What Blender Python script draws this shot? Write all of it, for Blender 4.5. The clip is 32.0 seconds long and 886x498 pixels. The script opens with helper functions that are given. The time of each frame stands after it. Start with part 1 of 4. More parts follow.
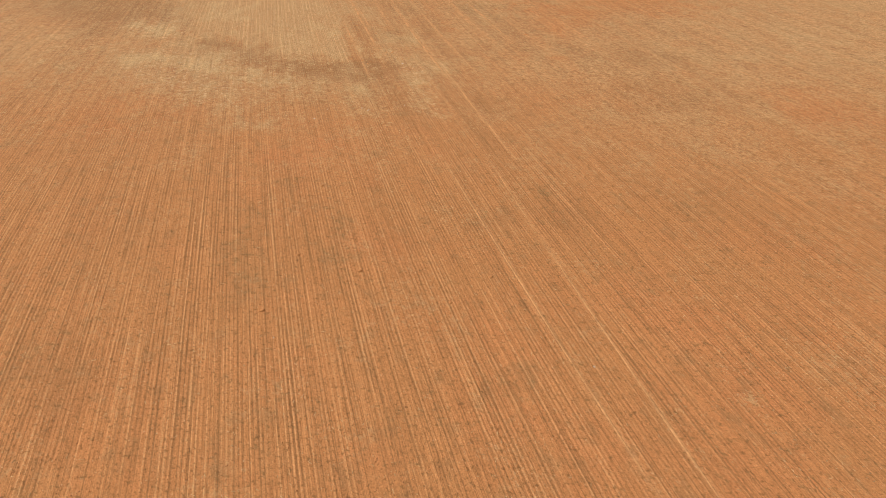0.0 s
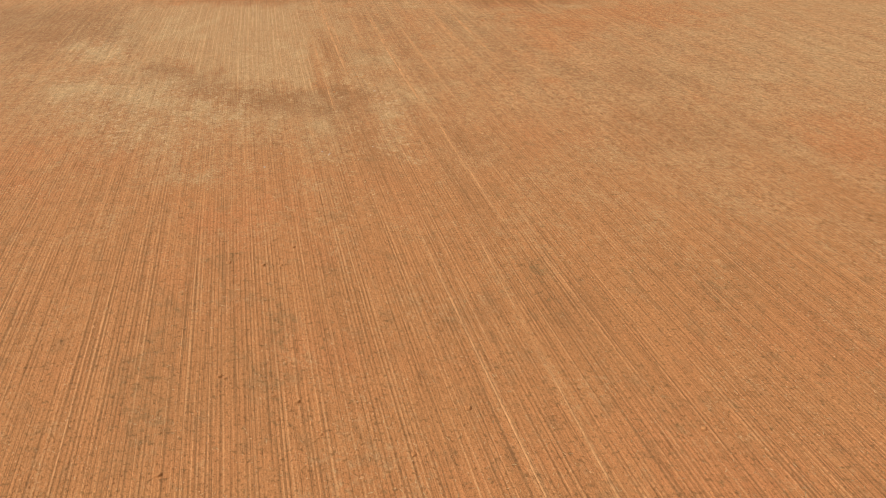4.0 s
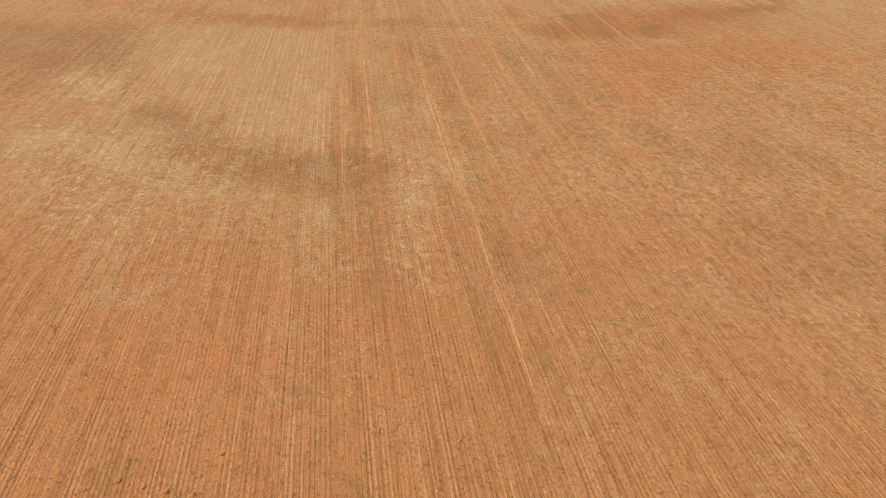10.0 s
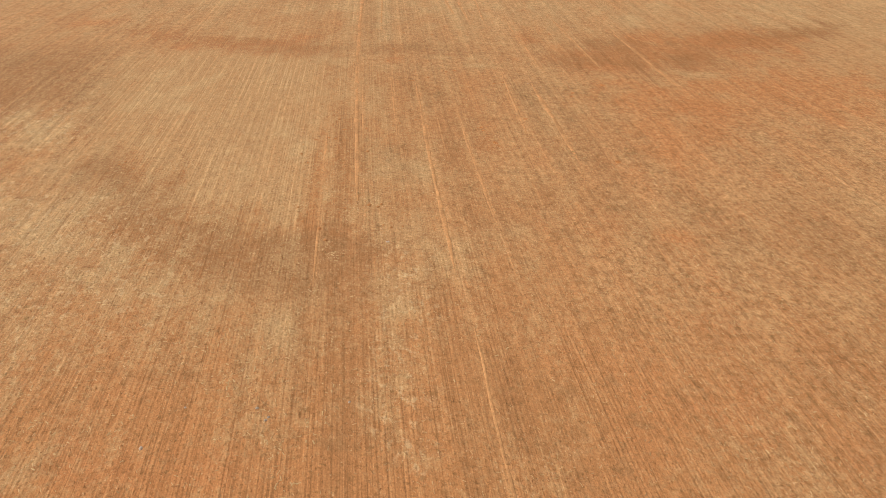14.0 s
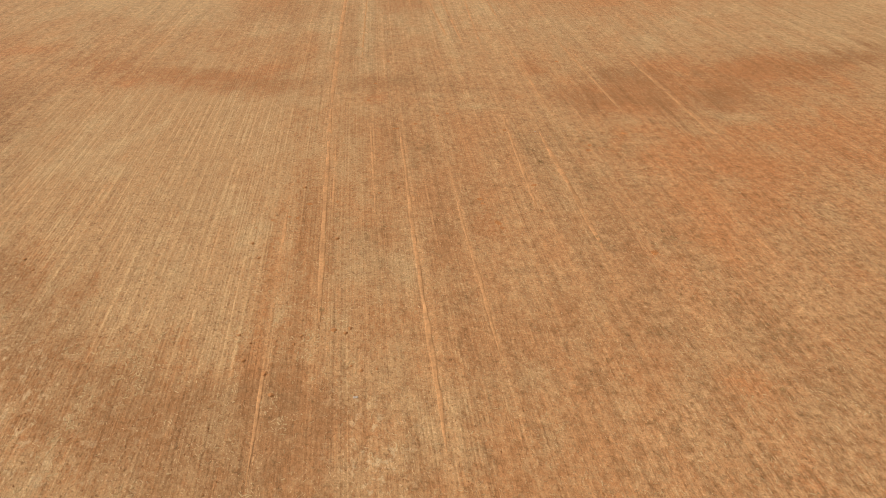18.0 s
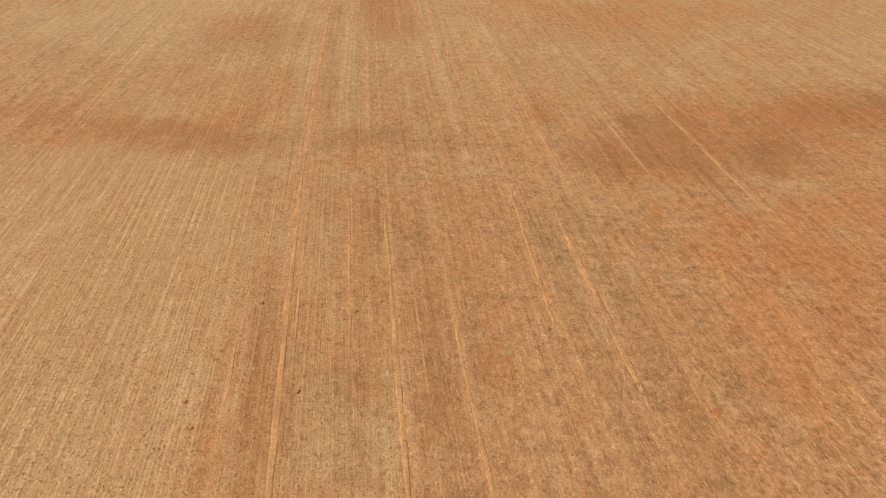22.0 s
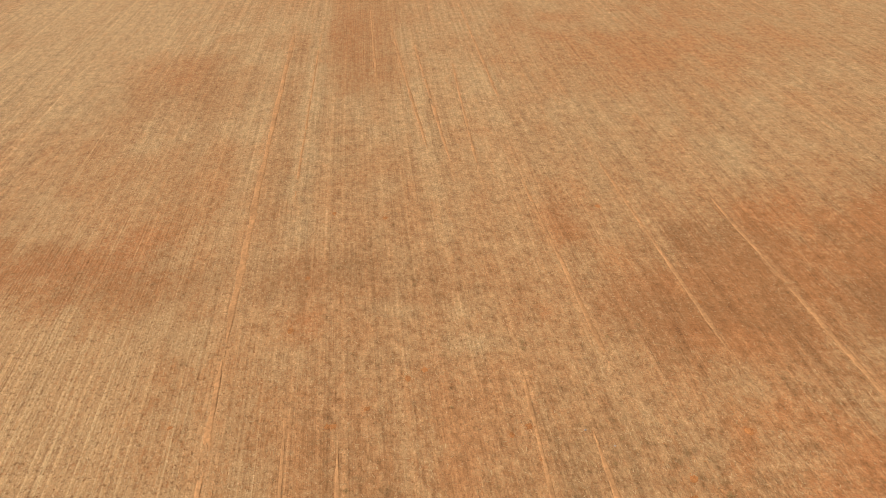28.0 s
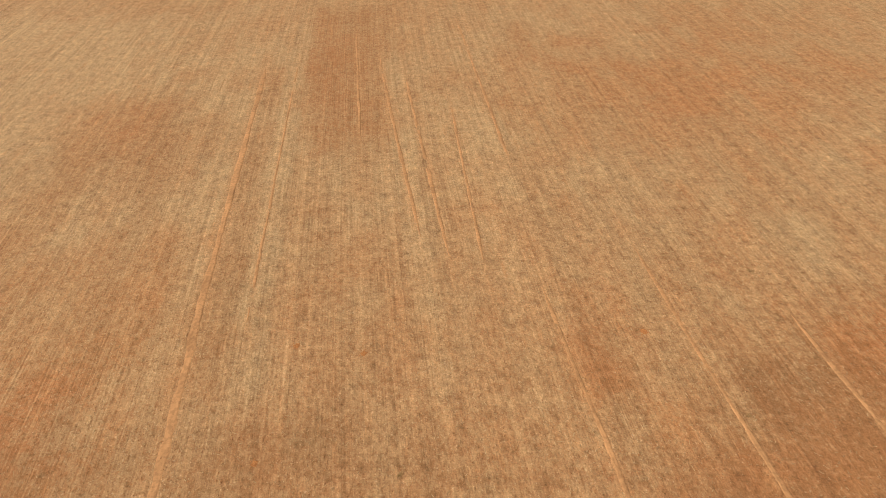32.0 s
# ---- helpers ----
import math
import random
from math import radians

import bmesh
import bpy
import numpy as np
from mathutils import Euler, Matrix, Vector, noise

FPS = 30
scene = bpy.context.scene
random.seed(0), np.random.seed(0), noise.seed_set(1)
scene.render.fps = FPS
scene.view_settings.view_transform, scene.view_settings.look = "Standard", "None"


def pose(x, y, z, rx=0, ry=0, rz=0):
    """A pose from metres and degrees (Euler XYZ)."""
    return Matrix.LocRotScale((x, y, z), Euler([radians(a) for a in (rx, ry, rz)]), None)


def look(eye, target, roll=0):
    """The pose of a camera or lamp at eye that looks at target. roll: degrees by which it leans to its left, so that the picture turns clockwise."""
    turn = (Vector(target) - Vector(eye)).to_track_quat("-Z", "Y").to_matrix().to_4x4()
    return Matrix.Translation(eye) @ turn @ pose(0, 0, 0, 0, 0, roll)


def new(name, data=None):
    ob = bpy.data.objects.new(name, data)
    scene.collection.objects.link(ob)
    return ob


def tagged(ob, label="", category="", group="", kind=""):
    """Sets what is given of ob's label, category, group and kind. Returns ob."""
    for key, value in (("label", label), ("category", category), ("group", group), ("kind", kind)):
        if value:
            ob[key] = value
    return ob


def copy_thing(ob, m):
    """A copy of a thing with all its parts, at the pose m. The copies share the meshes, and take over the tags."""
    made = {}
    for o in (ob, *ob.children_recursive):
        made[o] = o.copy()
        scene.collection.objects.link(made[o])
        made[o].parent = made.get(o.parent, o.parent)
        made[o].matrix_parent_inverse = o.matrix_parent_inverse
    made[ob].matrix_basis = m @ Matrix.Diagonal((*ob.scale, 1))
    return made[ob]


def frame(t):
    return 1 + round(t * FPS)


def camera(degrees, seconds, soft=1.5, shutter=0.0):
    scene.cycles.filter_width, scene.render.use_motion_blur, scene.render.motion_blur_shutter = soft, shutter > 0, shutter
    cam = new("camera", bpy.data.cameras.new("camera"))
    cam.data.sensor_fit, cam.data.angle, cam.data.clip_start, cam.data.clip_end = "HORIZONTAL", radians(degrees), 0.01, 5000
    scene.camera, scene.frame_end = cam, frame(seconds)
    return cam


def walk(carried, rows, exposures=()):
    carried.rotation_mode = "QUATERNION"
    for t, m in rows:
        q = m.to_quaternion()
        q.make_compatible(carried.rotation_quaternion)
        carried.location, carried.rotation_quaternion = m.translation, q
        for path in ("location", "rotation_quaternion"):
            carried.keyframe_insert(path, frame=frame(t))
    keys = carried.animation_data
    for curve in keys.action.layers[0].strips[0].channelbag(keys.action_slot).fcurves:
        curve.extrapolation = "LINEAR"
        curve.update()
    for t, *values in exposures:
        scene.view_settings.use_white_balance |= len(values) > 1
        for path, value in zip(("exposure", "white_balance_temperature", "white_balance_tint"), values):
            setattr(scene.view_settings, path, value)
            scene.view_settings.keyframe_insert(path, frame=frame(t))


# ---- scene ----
# A drone's slow flight over a harvested field of red soil.
# Rows: seconds, x, y, z in metres, heading to the left of +y, pitch and roll in degrees.
PATH = [
    (0.0, -0.00, -0.00, 23.20, -5.61, -34.05, 1.08),
    (0.5, 0.21, 1.29, 23.18, -5.68, -34.13, 1.08),
    (1.0, 0.45, 2.61, 23.18, -5.89, -34.18, 1.01),
    (1.5, 0.75, 3.94, 23.22, -6.05, -34.25, 0.87),
    (2.0, 1.11, 5.27, 23.29, -6.17, -34.37, 0.76),
    (2.5, 1.50, 6.66, 23.36, -6.26, -34.50, 0.65),
    (3.0, 1.88, 8.12, 23.38, -6.34, -34.56, 0.58),
    (3.5, 2.29, 9.57, 23.32, -6.37, -34.52, 0.49),
    (5.5, 4.06, 15.18, 22.51, -2.99, -34.25, 0.08),
    (6.0, 4.44, 16.67, 22.41, -1.88, -34.13, 0.28),
    (6.5, 4.76, 18.21, 22.39, -1.02, -34.11, 0.55),
    (7.0, 5.07, 19.74, 22.43, -0.31, -34.15, 0.70),
    (7.5, 5.38, 21.24, 22.50, -0.11, -34.25, 0.53),
    (8.0, 5.65, 22.74, 22.60, -0.03, -34.35, 0.40),
    (8.5, 5.88, 24.23, 22.70, 0.11, -34.44, 0.33),
    (9.0, 6.06, 25.72, 22.77, 0.31, -34.49, 0.30),
    (9.5, 6.17, 27.22, 22.83, 0.53, -34.53, 0.32),
    (10.0, 6.24, 28.76, 22.88, 0.77, -34.57, 0.40),
    (10.5, 6.28, 30.35, 22.90, 0.97, -34.61, 0.51),
    (11.0, 6.31, 31.87, 22.93, 1.14, -34.64, 0.52),
    (11.5, 6.36, 33.34, 22.96, 1.33, -34.66, 0.52),
    (12.0, 6.46, 34.83, 22.99, 1.47, -34.64, 0.54),
    (12.5, 6.58, 36.32, 23.02, 1.64, -34.61, 0.53),
    (13.0, 6.70, 37.82, 23.06, 1.83, -34.61, 0.49),
    (13.5, 6.84, 39.33, 23.13, 2.01, -34.64, 0.47),
    (14.0, 6.96, 40.88, 23.21, 2.08, -34.67, 0.42),
    (14.5, 7.02, 42.50, 23.27, 2.10, -34.73, 0.45),
    (16.5, 6.98, 49.59, 23.40, 1.81, -34.92, 0.17),
    (17.0, 6.95, 51.34, 23.47, 1.76, -35.07, 0.20),
    (17.5, 6.92, 53.05, 23.57, 1.69, -35.23, 0.23),
    (18.0, 6.87, 54.70, 23.66, 1.64, -35.37, 0.21),
    (18.5, 6.83, 56.31, 23.74, 1.62, -35.46, 0.19),
    (19.0, 6.80, 57.90, 23.80, 1.65, -35.42, 0.21),
    (19.5, 6.75, 59.49, 23.83, 1.50, -35.36, 0.26),
    (20.0, 6.70, 61.13, 23.88, 1.30, -35.34, 0.29),
    (20.5, 6.66, 62.81, 23.97, 1.20, -35.38, 0.31),
    (21.0, 6.65, 64.50, 24.19, 1.22, -35.56, 0.22),
    (21.5, 6.69, 66.19, 24.46, 1.25, -35.84, 0.13),
    (22.0, 6.69, 67.90, 24.71, 1.32, -36.10, -0.05),
    (22.5, 6.67, 69.56, 24.90, 1.32, -36.38, -0.15),
    (23.0, 6.60, 71.23, 25.03, 1.21, -36.55, -0.19),
    (23.5, 6.50, 72.94, 25.11, 1.01, -36.68, -0.15),
    (24.0, 6.38, 74.69, 25.14, 0.74, -36.74, -0.16),
    (24.5, 6.32, 76.39, 25.19, 0.48, -36.83, -0.17),
    (25.0, 6.32, 78.06, 25.26, 0.45, -36.89, -0.22),
    (25.5, 6.39, 79.74, 25.38, 0.51, -37.03, -0.41),
    (27.5, 7.11, 86.72, 26.03, 1.17, -37.96, -0.95),
    (28.0, 7.25, 88.51, 26.14, 1.26, -38.19, -1.12),
    (28.5, 7.35, 90.29, 26.19, 1.34, -38.37, -1.30),
    (29.0, 7.42, 92.06, 26.22, 1.43, -38.50, -1.47),
    (29.5, 7.47, 93.83, 26.23, 1.46, -38.62, -1.61),
    (30.0, 7.50, 95.60, 26.22, 1.53, -38.72, -1.68),
    (30.5, 7.51, 97.38, 26.20, 1.55, -38.84, -1.75),
    (31.0, 7.51, 99.15, 26.19, 1.62, -38.96, -1.86),
    (31.5, 7.53, 100.98, 26.15, 1.65, -39.12, -1.95),
    (32.0, 7.55, 102.76, 26.13, 1.73, -39.33, -2.10),
]


def flight(x, y, z, yaw, pitch, roll):
    yaw, pitch = radians(yaw), radians(pitch)
    ahead = Vector((-math.sin(yaw) * math.cos(pitch), math.cos(yaw) * math.cos(pitch), math.sin(pitch)))
    eye = Vector((x, y, z))
    return look(eye, eye + ahead, roll)


cam = camera(72, 32.0, soft=0.95)
walk(cam, [(t, flight(*row)) for t, *row in PATH], [(0.0, -0.01), (12.0, -0.03), (17.0, -0.06), (19.0, -0.13), (20.0, -0.13), (22.0, -0.10), (25.0, -0.07), (28.0, -0.06), (30.0, -0.08), (31.0, -0.15), (32.0, -0.14)])

# ---- light: a bright, hazy sky with a soft sun ----
SUN_HEIGHT, SUN_TURN = radians(48), radians(-75)
world = bpy.data.worlds.new("hazy_sky")
scene.world = world
world.use_nodes = True
wn = world.node_tree.nodes
sky = wn.new("ShaderNodeTexSky")
sky.sky_type, sky.sun_disc = "NISHITA", False
sky.sun_elevation, sky.sun_rotation = SUN_HEIGHT, SUN_TURN
sky.dust_density = 4.0
wn["Background"].inputs["Strength"].default_value = 0.09
haze = wn.new("ShaderNodeHueSaturation")
haze.inputs["Saturation"].default_value = 0.08
world.node_tree.links.new(sky.outputs[0], haze.inputs["Color"])
world.node_tree.links.new(haze.outputs[0], wn["Background"].inputs["Color"])
sun = new("sun", bpy.data.lights.new("sun", "SUN"))
sun.data.energy, sun.data.angle, sun.data.color = 2.50, radians(12), (1.0, 0.93, 0.82)
sun_from = Vector((math.sin(SUN_TURN) * math.cos(SUN_HEIGHT), math.cos(SUN_TURN) * math.cos(SUN_HEIGHT), math.sin(SUN_HEIGHT)))
sun.matrix_world = look(sun_from * 100, (0, 0, 0))

# ---- the field: sowing rows, bends, covers ----
PITCH = 0.225         # metres between two sowing rows
WIDE = 0.56           # metres between the strong rows under the straw


def bend(y):
    """How far the sowing rows lean towards -x at y."""
    y = np.clip(y, -50, 260)
    return 0.205 * y - 0.000275 * y * y


def rough(x, y, seed=0):
    """Smooth random values from 0 to 1 on a lattice of one metre."""
    x, y = np.asarray(x, float), np.asarray(y, float)
    xi, yi = np.floor(x).astype(np.int64), np.floor(y).astype(np.int64)
    fx, fy = x - xi, y - yi
    fx, fy = fx * fx * (3 - 2 * fx), fy * fy * (3 - 2 * fy)

    def corner(a, b):
        h = (a * 374761393 + b * 668265263 + seed * 974634777) & 0xFFFFFFFF
        h = ((h ^ (h >> 13)) * 1274126177) & 0xFFFFFFFF
        return ((h ^ (h >> 16)) & 0xFFFF) / 65535.0

    low = corner(xi, yi) * (1 - fx) + corner(xi + 1, yi) * fx
    high = corner(xi, yi + 1) * (1 - fx) + corner(xi + 1, yi + 1) * fx
    return low * (1 - fy) + high * fy


def cloudy(x, y, size, seed=0, octaves=3):
    total, weight = 0.0, 0.0
    for k in range(octaves):
        w = 0.55 ** k
        total = total + w * rough(np.asarray(x) * 2 ** k / size, np.asarray(y) * 2 ** k / size, seed + 11 * k)
        weight += w
    return total / weight


# Patches of the field: x, y, half width, half length, strength.
STRAW_NEAR = [
    (17.7, 19.4, 0.9, 0.7, 0.8),
    (23.2, 21.2, 1.5, 1.6, 0.4),
    (23, 23, 1.3, 1.5, 0.5),
    (29.5, 48.5, 2, 1.4, 0.4),
    (-14.4, 55.4, 1.7, 1.1, 0.5),
    (-12.8, 56.3, 1.8, 0.9, 0.6),
    (-12.6, 56.8, 1.5, 1, 0.5),
    (-2.5, 64.7, 0.9, 1.1, 0.6),
    (-2.4, 65.2, 0.9, 1.5, 0.6),
    (5.1, 74.9, 1.5, 3.2, 0.6),
    (-22.1, 75, 2.6, 1.6, 0.6),
    (11.3, 75.9, 1.7, 1.1, 0.5),
    (-31.1, 77, 2.2, 1.8, 0.5),
]
STRAW_MIDDLE = [
    (-23.3, 78.3, 3.9, 2.3, 0.6),
    (-28.4, 79.1, 2.8, 1.8, 0.7),
    (-11, 83.1, 3.8, 3.7, 0.6),
    (2.1, 86.8, 2.6, 2.8, 0.6),
    (-31.6, 92.1, 2.8, 3.8, 1),
    (-13.2, 92.6, 7, 7, 0.8),
    (-26, 100.3, 6.7, 13.6, 0.8),
    (-28.2, 103, 3.4, 6.6, 0.6),
    (-12.9, 104.1, 8.4, 9, 0.75),
    (-19.7, 110.1, 7.1, 10.1, 0.3),
    (31.6, 111.3, 2.2, 1.1, 0.8),
    (-1.7, 112.6, 1.7, 1.3, 0.4),
    (8.7, 112.9, 1.9, 1.1, 0.8),
]
STRAW_FAR = [
    (8.9, 113.5, 1.4, 0.7, 0.7),
    (4.2, 116.3, 3.3, 0.6, 0.6),
    (-6.9, 131.5, 2.8, 8, 0.4),
    (29.6, 133.5, 3.7, 3.3, 0.5),
    (-4.3, 136.1, 4, 4.9, 0.4),
    (-20.3, 139.7, 2.9, 3.7, 0.4),
    (-28.4, 149.8, 6.2, 10.4, 0.5),
    (12.2, 150.5, 8.3, 12.5, 0.3),
    (-46.7, 153.6, 8.7, 7.9, 0.6),
    (-35.9, 154.3, 7.8, 9.6, 0.8),
    (-15.4, 154.4, 12.3, 11.3, 0.4),
    (-30.9, 166.4, 6.1, 10.8, 0.7),
    (-49, 174.4, 5.3, 8.6, 0.6),
]
STRAW_ALL = STRAW_NEAR + STRAW_MIDDLE + STRAW_FAR
DAMP_NEAR = [
    (-17.2, 23.4, 1.4, 2, 0.4),
    (7.2, 37.3, 1.5, 0.9, 0.5),
    (12.3, 37.3, 1.1, 1.6, 0.4),
    (13.1, 38.9, 1.3, 1.3, 0.4),
    (25.8, 58.5, 2.9, 2.1, 0.4),
    (10.1, 59.8, 2.5, 2.7, 0.5),
    (30.4, 62.3, 6.7, 4.7, 0.5),
    (-2.1, 71.3, 3, 5, 0.6),
    (-0.1, 73.2, 2.3, 2.8, 0.8),
    (-7, 74.1, 5, 2.9, 0.7),
    (-7.5, 75.2, 3.9, 3.3, 0.7),
    (32, 76.3, 6.1, 3.5, 0.6),
    (-10.7, 77.8, 5.1, 2.6, 0.5),
    (12.1, 80, 8, 2.9, 0.3),
    (-20.8, 81, 2.8, 1.9, 0.7),
    (-16.7, 81.3, 3.6, 1.5, 0.5),
]
DAMP_MIDDLE = [
    (-17, 84, 3.3, 2.1, 0.7),
    (-3.6, 92.7, 2.1, 6.2, 0.3),
    (5.6, 93.5, 2.5, 4.8, 0.5),
    (-26.8, 94.7, 1.7, 3.8, 0.7),
    (-27.9, 95.4, 1.7, 3.5, 0.7),
    (4.2, 95.7, 1.8, 1.9, 0.35),
    (-13.3, 96.2, 5.6, 5.7, 0.5),
    (7.5, 97.5, 1.2, 3.7, 0.3),
    (-42.4, 99.5, 3.7, 7.1, 0.9),
    (-41.5, 105.5, 6.8, 8.6, 0.8),
    (-1.6, 106.1, 2.2, 3, 0.4),
    (-8.7, 110, 2.4, 4.1, 0.3),
    (2.1, 110.5, 1.6, 6.3, 0.3),
    (21.8, 115.3, 3.4, 2.8, 0.45),
    (26.5, 115.8, 5.7, 3.4, 0.75),
    (35.3, 115.8, 3.5, 2.4, 0.6),
]
DAMP_FAR = [
    (-12, 115.9, 4.8, 2.5, 0.45),
    (-16.1, 116.6, 5.4, 1.2, 0.4),
    (-14.7, 117.3, 1.9, 0.8, 0.5),
    (-7.7, 118, 2.2, 0.9, 0.6),
    (-2.7, 118.1, 10.2, 1.3, 0.7),
    (29.4, 119, 2.5, 2.5, 0.4),
    (3.3, 119.1, 2.9, 0.9, 0.5),
    (2.1, 120.6, 3.4, 1.6, 0.3),
    (16.4, 124.8, 2.7, 2.4, 0.25),
    (42.6, 125.7, 5.6, 4, 0.85),
    (46.8, 126.5, 8, 3.2, 0.7),
    (-7.6, 129.6, 1.8, 3.9, 0.4),
    (-18.2, 149.1, 5.5, 4.8, 0.4),
    (-21.1, 150, 5.6, 6, 0.3),
    (-1.3, 156.4, 3.8, 4.8, 0.35),
    (-4.4, 159.5, 3.7, 7, 0.5),
]
DAMP_ALL = DAMP_NEAR + DAMP_MIDDLE + DAMP_FAR
BARE_NEAR = [
    (-3.8, 46.1, 9.5, 2.9, 0.4),
    (-10.9, 51.1, 3.7, 2.6, 0.8),
    (-6.4, 52.5, 3.8, 2.8, 0.6),
    (-7.4, 52.6, 7.4, 6.3, 0.5),
    (46.9, 57.9, 4.5, 5.4, 0.8),
    (-27.9, 58.7, 6.4, 7.3, 0.7),
    (18.7, 62, 3.9, 3, 0.5),
    (21.9, 76.3, 1.3, 0.8, 0.6),
    (9.2, 91.7, 2.4, 1.5, 0.5),
    (25.4, 94.4, 3.8, 5.7, 0.8),
    (26.6, 101.2, 5.6, 6.2, 1),
    (7.3, 102.7, 1.7, 7.1, 0.4),
    (41.1, 105, 4, 6.8, 0.9),
    (33.4, 106.4, 3, 3.6, 0.7),
    (41.9, 106.7, 13.3, 6.2, 0.8),
    (-2, 113.9, 1.4, 1.3, 0.7),
    (22.7, 115.5, 4.3, 4.2, 0.8),
    (29.3, 117.5, 9.9, 6.2, 0.7),
]
BARE_FAR = [
    (-22.8, 119.3, 9, 1.7, 0.9),
    (-25.5, 120.2, 4.7, 2.5, 0.9),
    (-16.3, 121.7, 3.2, 1.9, 0.6),
    (-15.3, 123, 2.8, 1.9, 0.6),
    (30.1, 124.7, 4.5, 3.2, 0.9),
    (32.3, 124.8, 3.8, 4.2, 0.9),
    (14.8, 124.9, 2.2, 2.7, 0.5),
    (42.4, 125.4, 6.6, 5.6, 0.9),
    (-47.1, 127.3, 4.1, 3, 0.6),
    (26.3, 133.5, 1.7, 2.6, 0.5),
    (-29.1, 139.9, 3, 2.8, 0.5),
    (-18.3, 149.4, 6.6, 6.6, 0.4),
    (-29.1, 154.9, 8.2, 8.1, 0.5),
    (-1.2, 155.2, 4.3, 4.6, 0.5),
    (28.2, 157.6, 14.4, 11.5, 0.7),
    (-5.4, 162.5, 4.7, 13, 0.5),
    (48.8, 163.9, 10.9, 10, 0.6),
    (40.1, 173.8, 12.5, 10.6, 0.5),
]
BARE_ALL = BARE_NEAR + BARE_FAR
WEATHERED_NEAR = [
    (5.1, 21.2, 1, 0.8, 0.5),
    (-19.4, 26.4, 1.8, 2.1, 0.6),
    (-9.9, 34.3, 1.3, 4.2, 0.6),
    (-4.2, 36.7, 1.2, 0.9, 0.5),
    (-4.3, 37.7, 0.9, 3.7, 0.7),
    (23.2, 39.1, 1.3, 2, 0.5),
    (11.7, 41.6, 0.6, 1.6, 0.9),
    (-7.9, 44, 2.1, 0.5, 0.6),
    (11, 51.7, 0.9, 1.2, 0.7),
    (14.5, 76.4, 1.2, 0.8, 0.5),
    (25.5, 79.9, 1.9, 1.8, 0.6),
    (17.8, 80.5, 1.3, 1.2, 0.4),
]
WEATHERED_FAR = [
    (24, 82.7, 1.7, 1.1, 0.7),
    (0.4, 88, 1.9, 2.6, 0.5),
    (16.9, 89.2, 1.2, 1.2, 0.8),
    (21.7, 90, 1.2, 1.3, 0.6),
    (17, 97.3, 1.5, 1.6, 0.5),
    (13.6, 103.2, 1.4, 1.3, 0.6),
    (3, 103.3, 2.1, 3.2, 0.4),
    (20.1, 103.9, 2.1, 1.9, 0.6),
    (15.9, 106.1, 4.1, 2.1, 0.45),
    (10, 112.9, 1.7, 0.8, 0.6),
    (14.2, 113.5, 1.7, 1, 0.5),
    (0.6, 120.1, 2.7, 1.3, 0.4),
    (-6.6, 127.6, 2.3, 3, 0.25),
]
WEATHERED_ALL = WEATHERED_NEAR + WEATHERED_FAR


def spread(x, y, patches, seed):
    """The strongest of the patches at each place, with torn edges."""
    wx = x + 2.6 * (cloudy(x, y, 5.0, seed) - 0.5)
    wy = y + 4.0 * (cloudy(x, y, 5.0, seed + 5) - 0.5)
    tear = 1.9 * (cloudy(x, y * 0.7, 1.8, seed + 9, 4) - 0.5)
    best = np.zeros_like(wx)
    for cx, cy, a, b, strength in patches:
        near = np.abs(y - cy) < 3.2 * b + 4
        lean = (y[near] - cy) * 0.15
        d = np.sqrt(((wx[near] - cx + lean) / (a * 1.15)) ** 2 + ((wy[near] - cy) / (b * 1.15)) ** 2)
        best[near] = np.maximum(best[near], strength * np.clip((1.5 - d + tear[near]) / 1.3, 0, 1))
    return best


# Zones with a plain outline: corners x, y on the field.
THICK_STRAW = [(-13.4, 80.6), (-12.4, 78.4), (-4.6, 77.2), (-3.2, 78.4), (-4.1, 84), (-5.6, 93), (-7.4, 106), (-10, 113),
               (-17, 115), (-27, 116.5), (-34, 113), (-32.5, 106), (-30, 100), (-26, 92), (-22.5, 88)]
THIN_STRAW = [(-3.2, 78.5), (0.4, 79), (-1.2, 92), (-4.0, 112), (-9.5, 114), (-7.2, 105), (-5.4, 93), (-4.0, 84)]
BROWN_FRONT = [(-23, 87), (-14.2, 80.2), (-12.6, 77.6), (-4.9, 76.4), (-2.4, 77.2), (0.2, 75), (0.6, 70.5), (-2.2, 69), (-10, 69.6), (-14, 73.4), (-20, 79.4), (-26, 84)]
BROWN_SIDE = [(-60, 117), (-37, 115.5), (-33, 106), (-29.2, 98), (-35, 96.5), (-42, 96), (-52, 100)]
HOLLOW = [(17, 116.5), (22.3, 121.5), (27.9, 126.6), (29.6, 124.6), (30.4, 118), (29.8, 113.2), (27.5, 111.4), (23.3, 112), (18, 113.2)]
HOLLOW_EAST = [(30.8, 122.8), (37.9, 127), (46.2, 129.4), (54.1, 133), (61.7, 135.8), (57.3, 128.6), (50.4, 126.4), (43.3, 123), (37.2, 115.4), (33.5, 113.2), (31.5, 116)]
PINK_FAR = [(6, 121), (10, 150), (14, 182), (62, 186), (64, 136), (40, 130), (24, 126)]
ORANGE_SIDE = [(9, 72), (16, 90), (24, 100), (40, 98), (46, 84), (40, 66), (24, 58), (12, 62)]
RED_RISE = [(22, 94.5), (24.3, 101), (33.1, 110), (43.1, 116.4), (50.4, 115.2), (40.5, 97.8), (35.3, 93), (30.5, 88.5), (25, 88)]
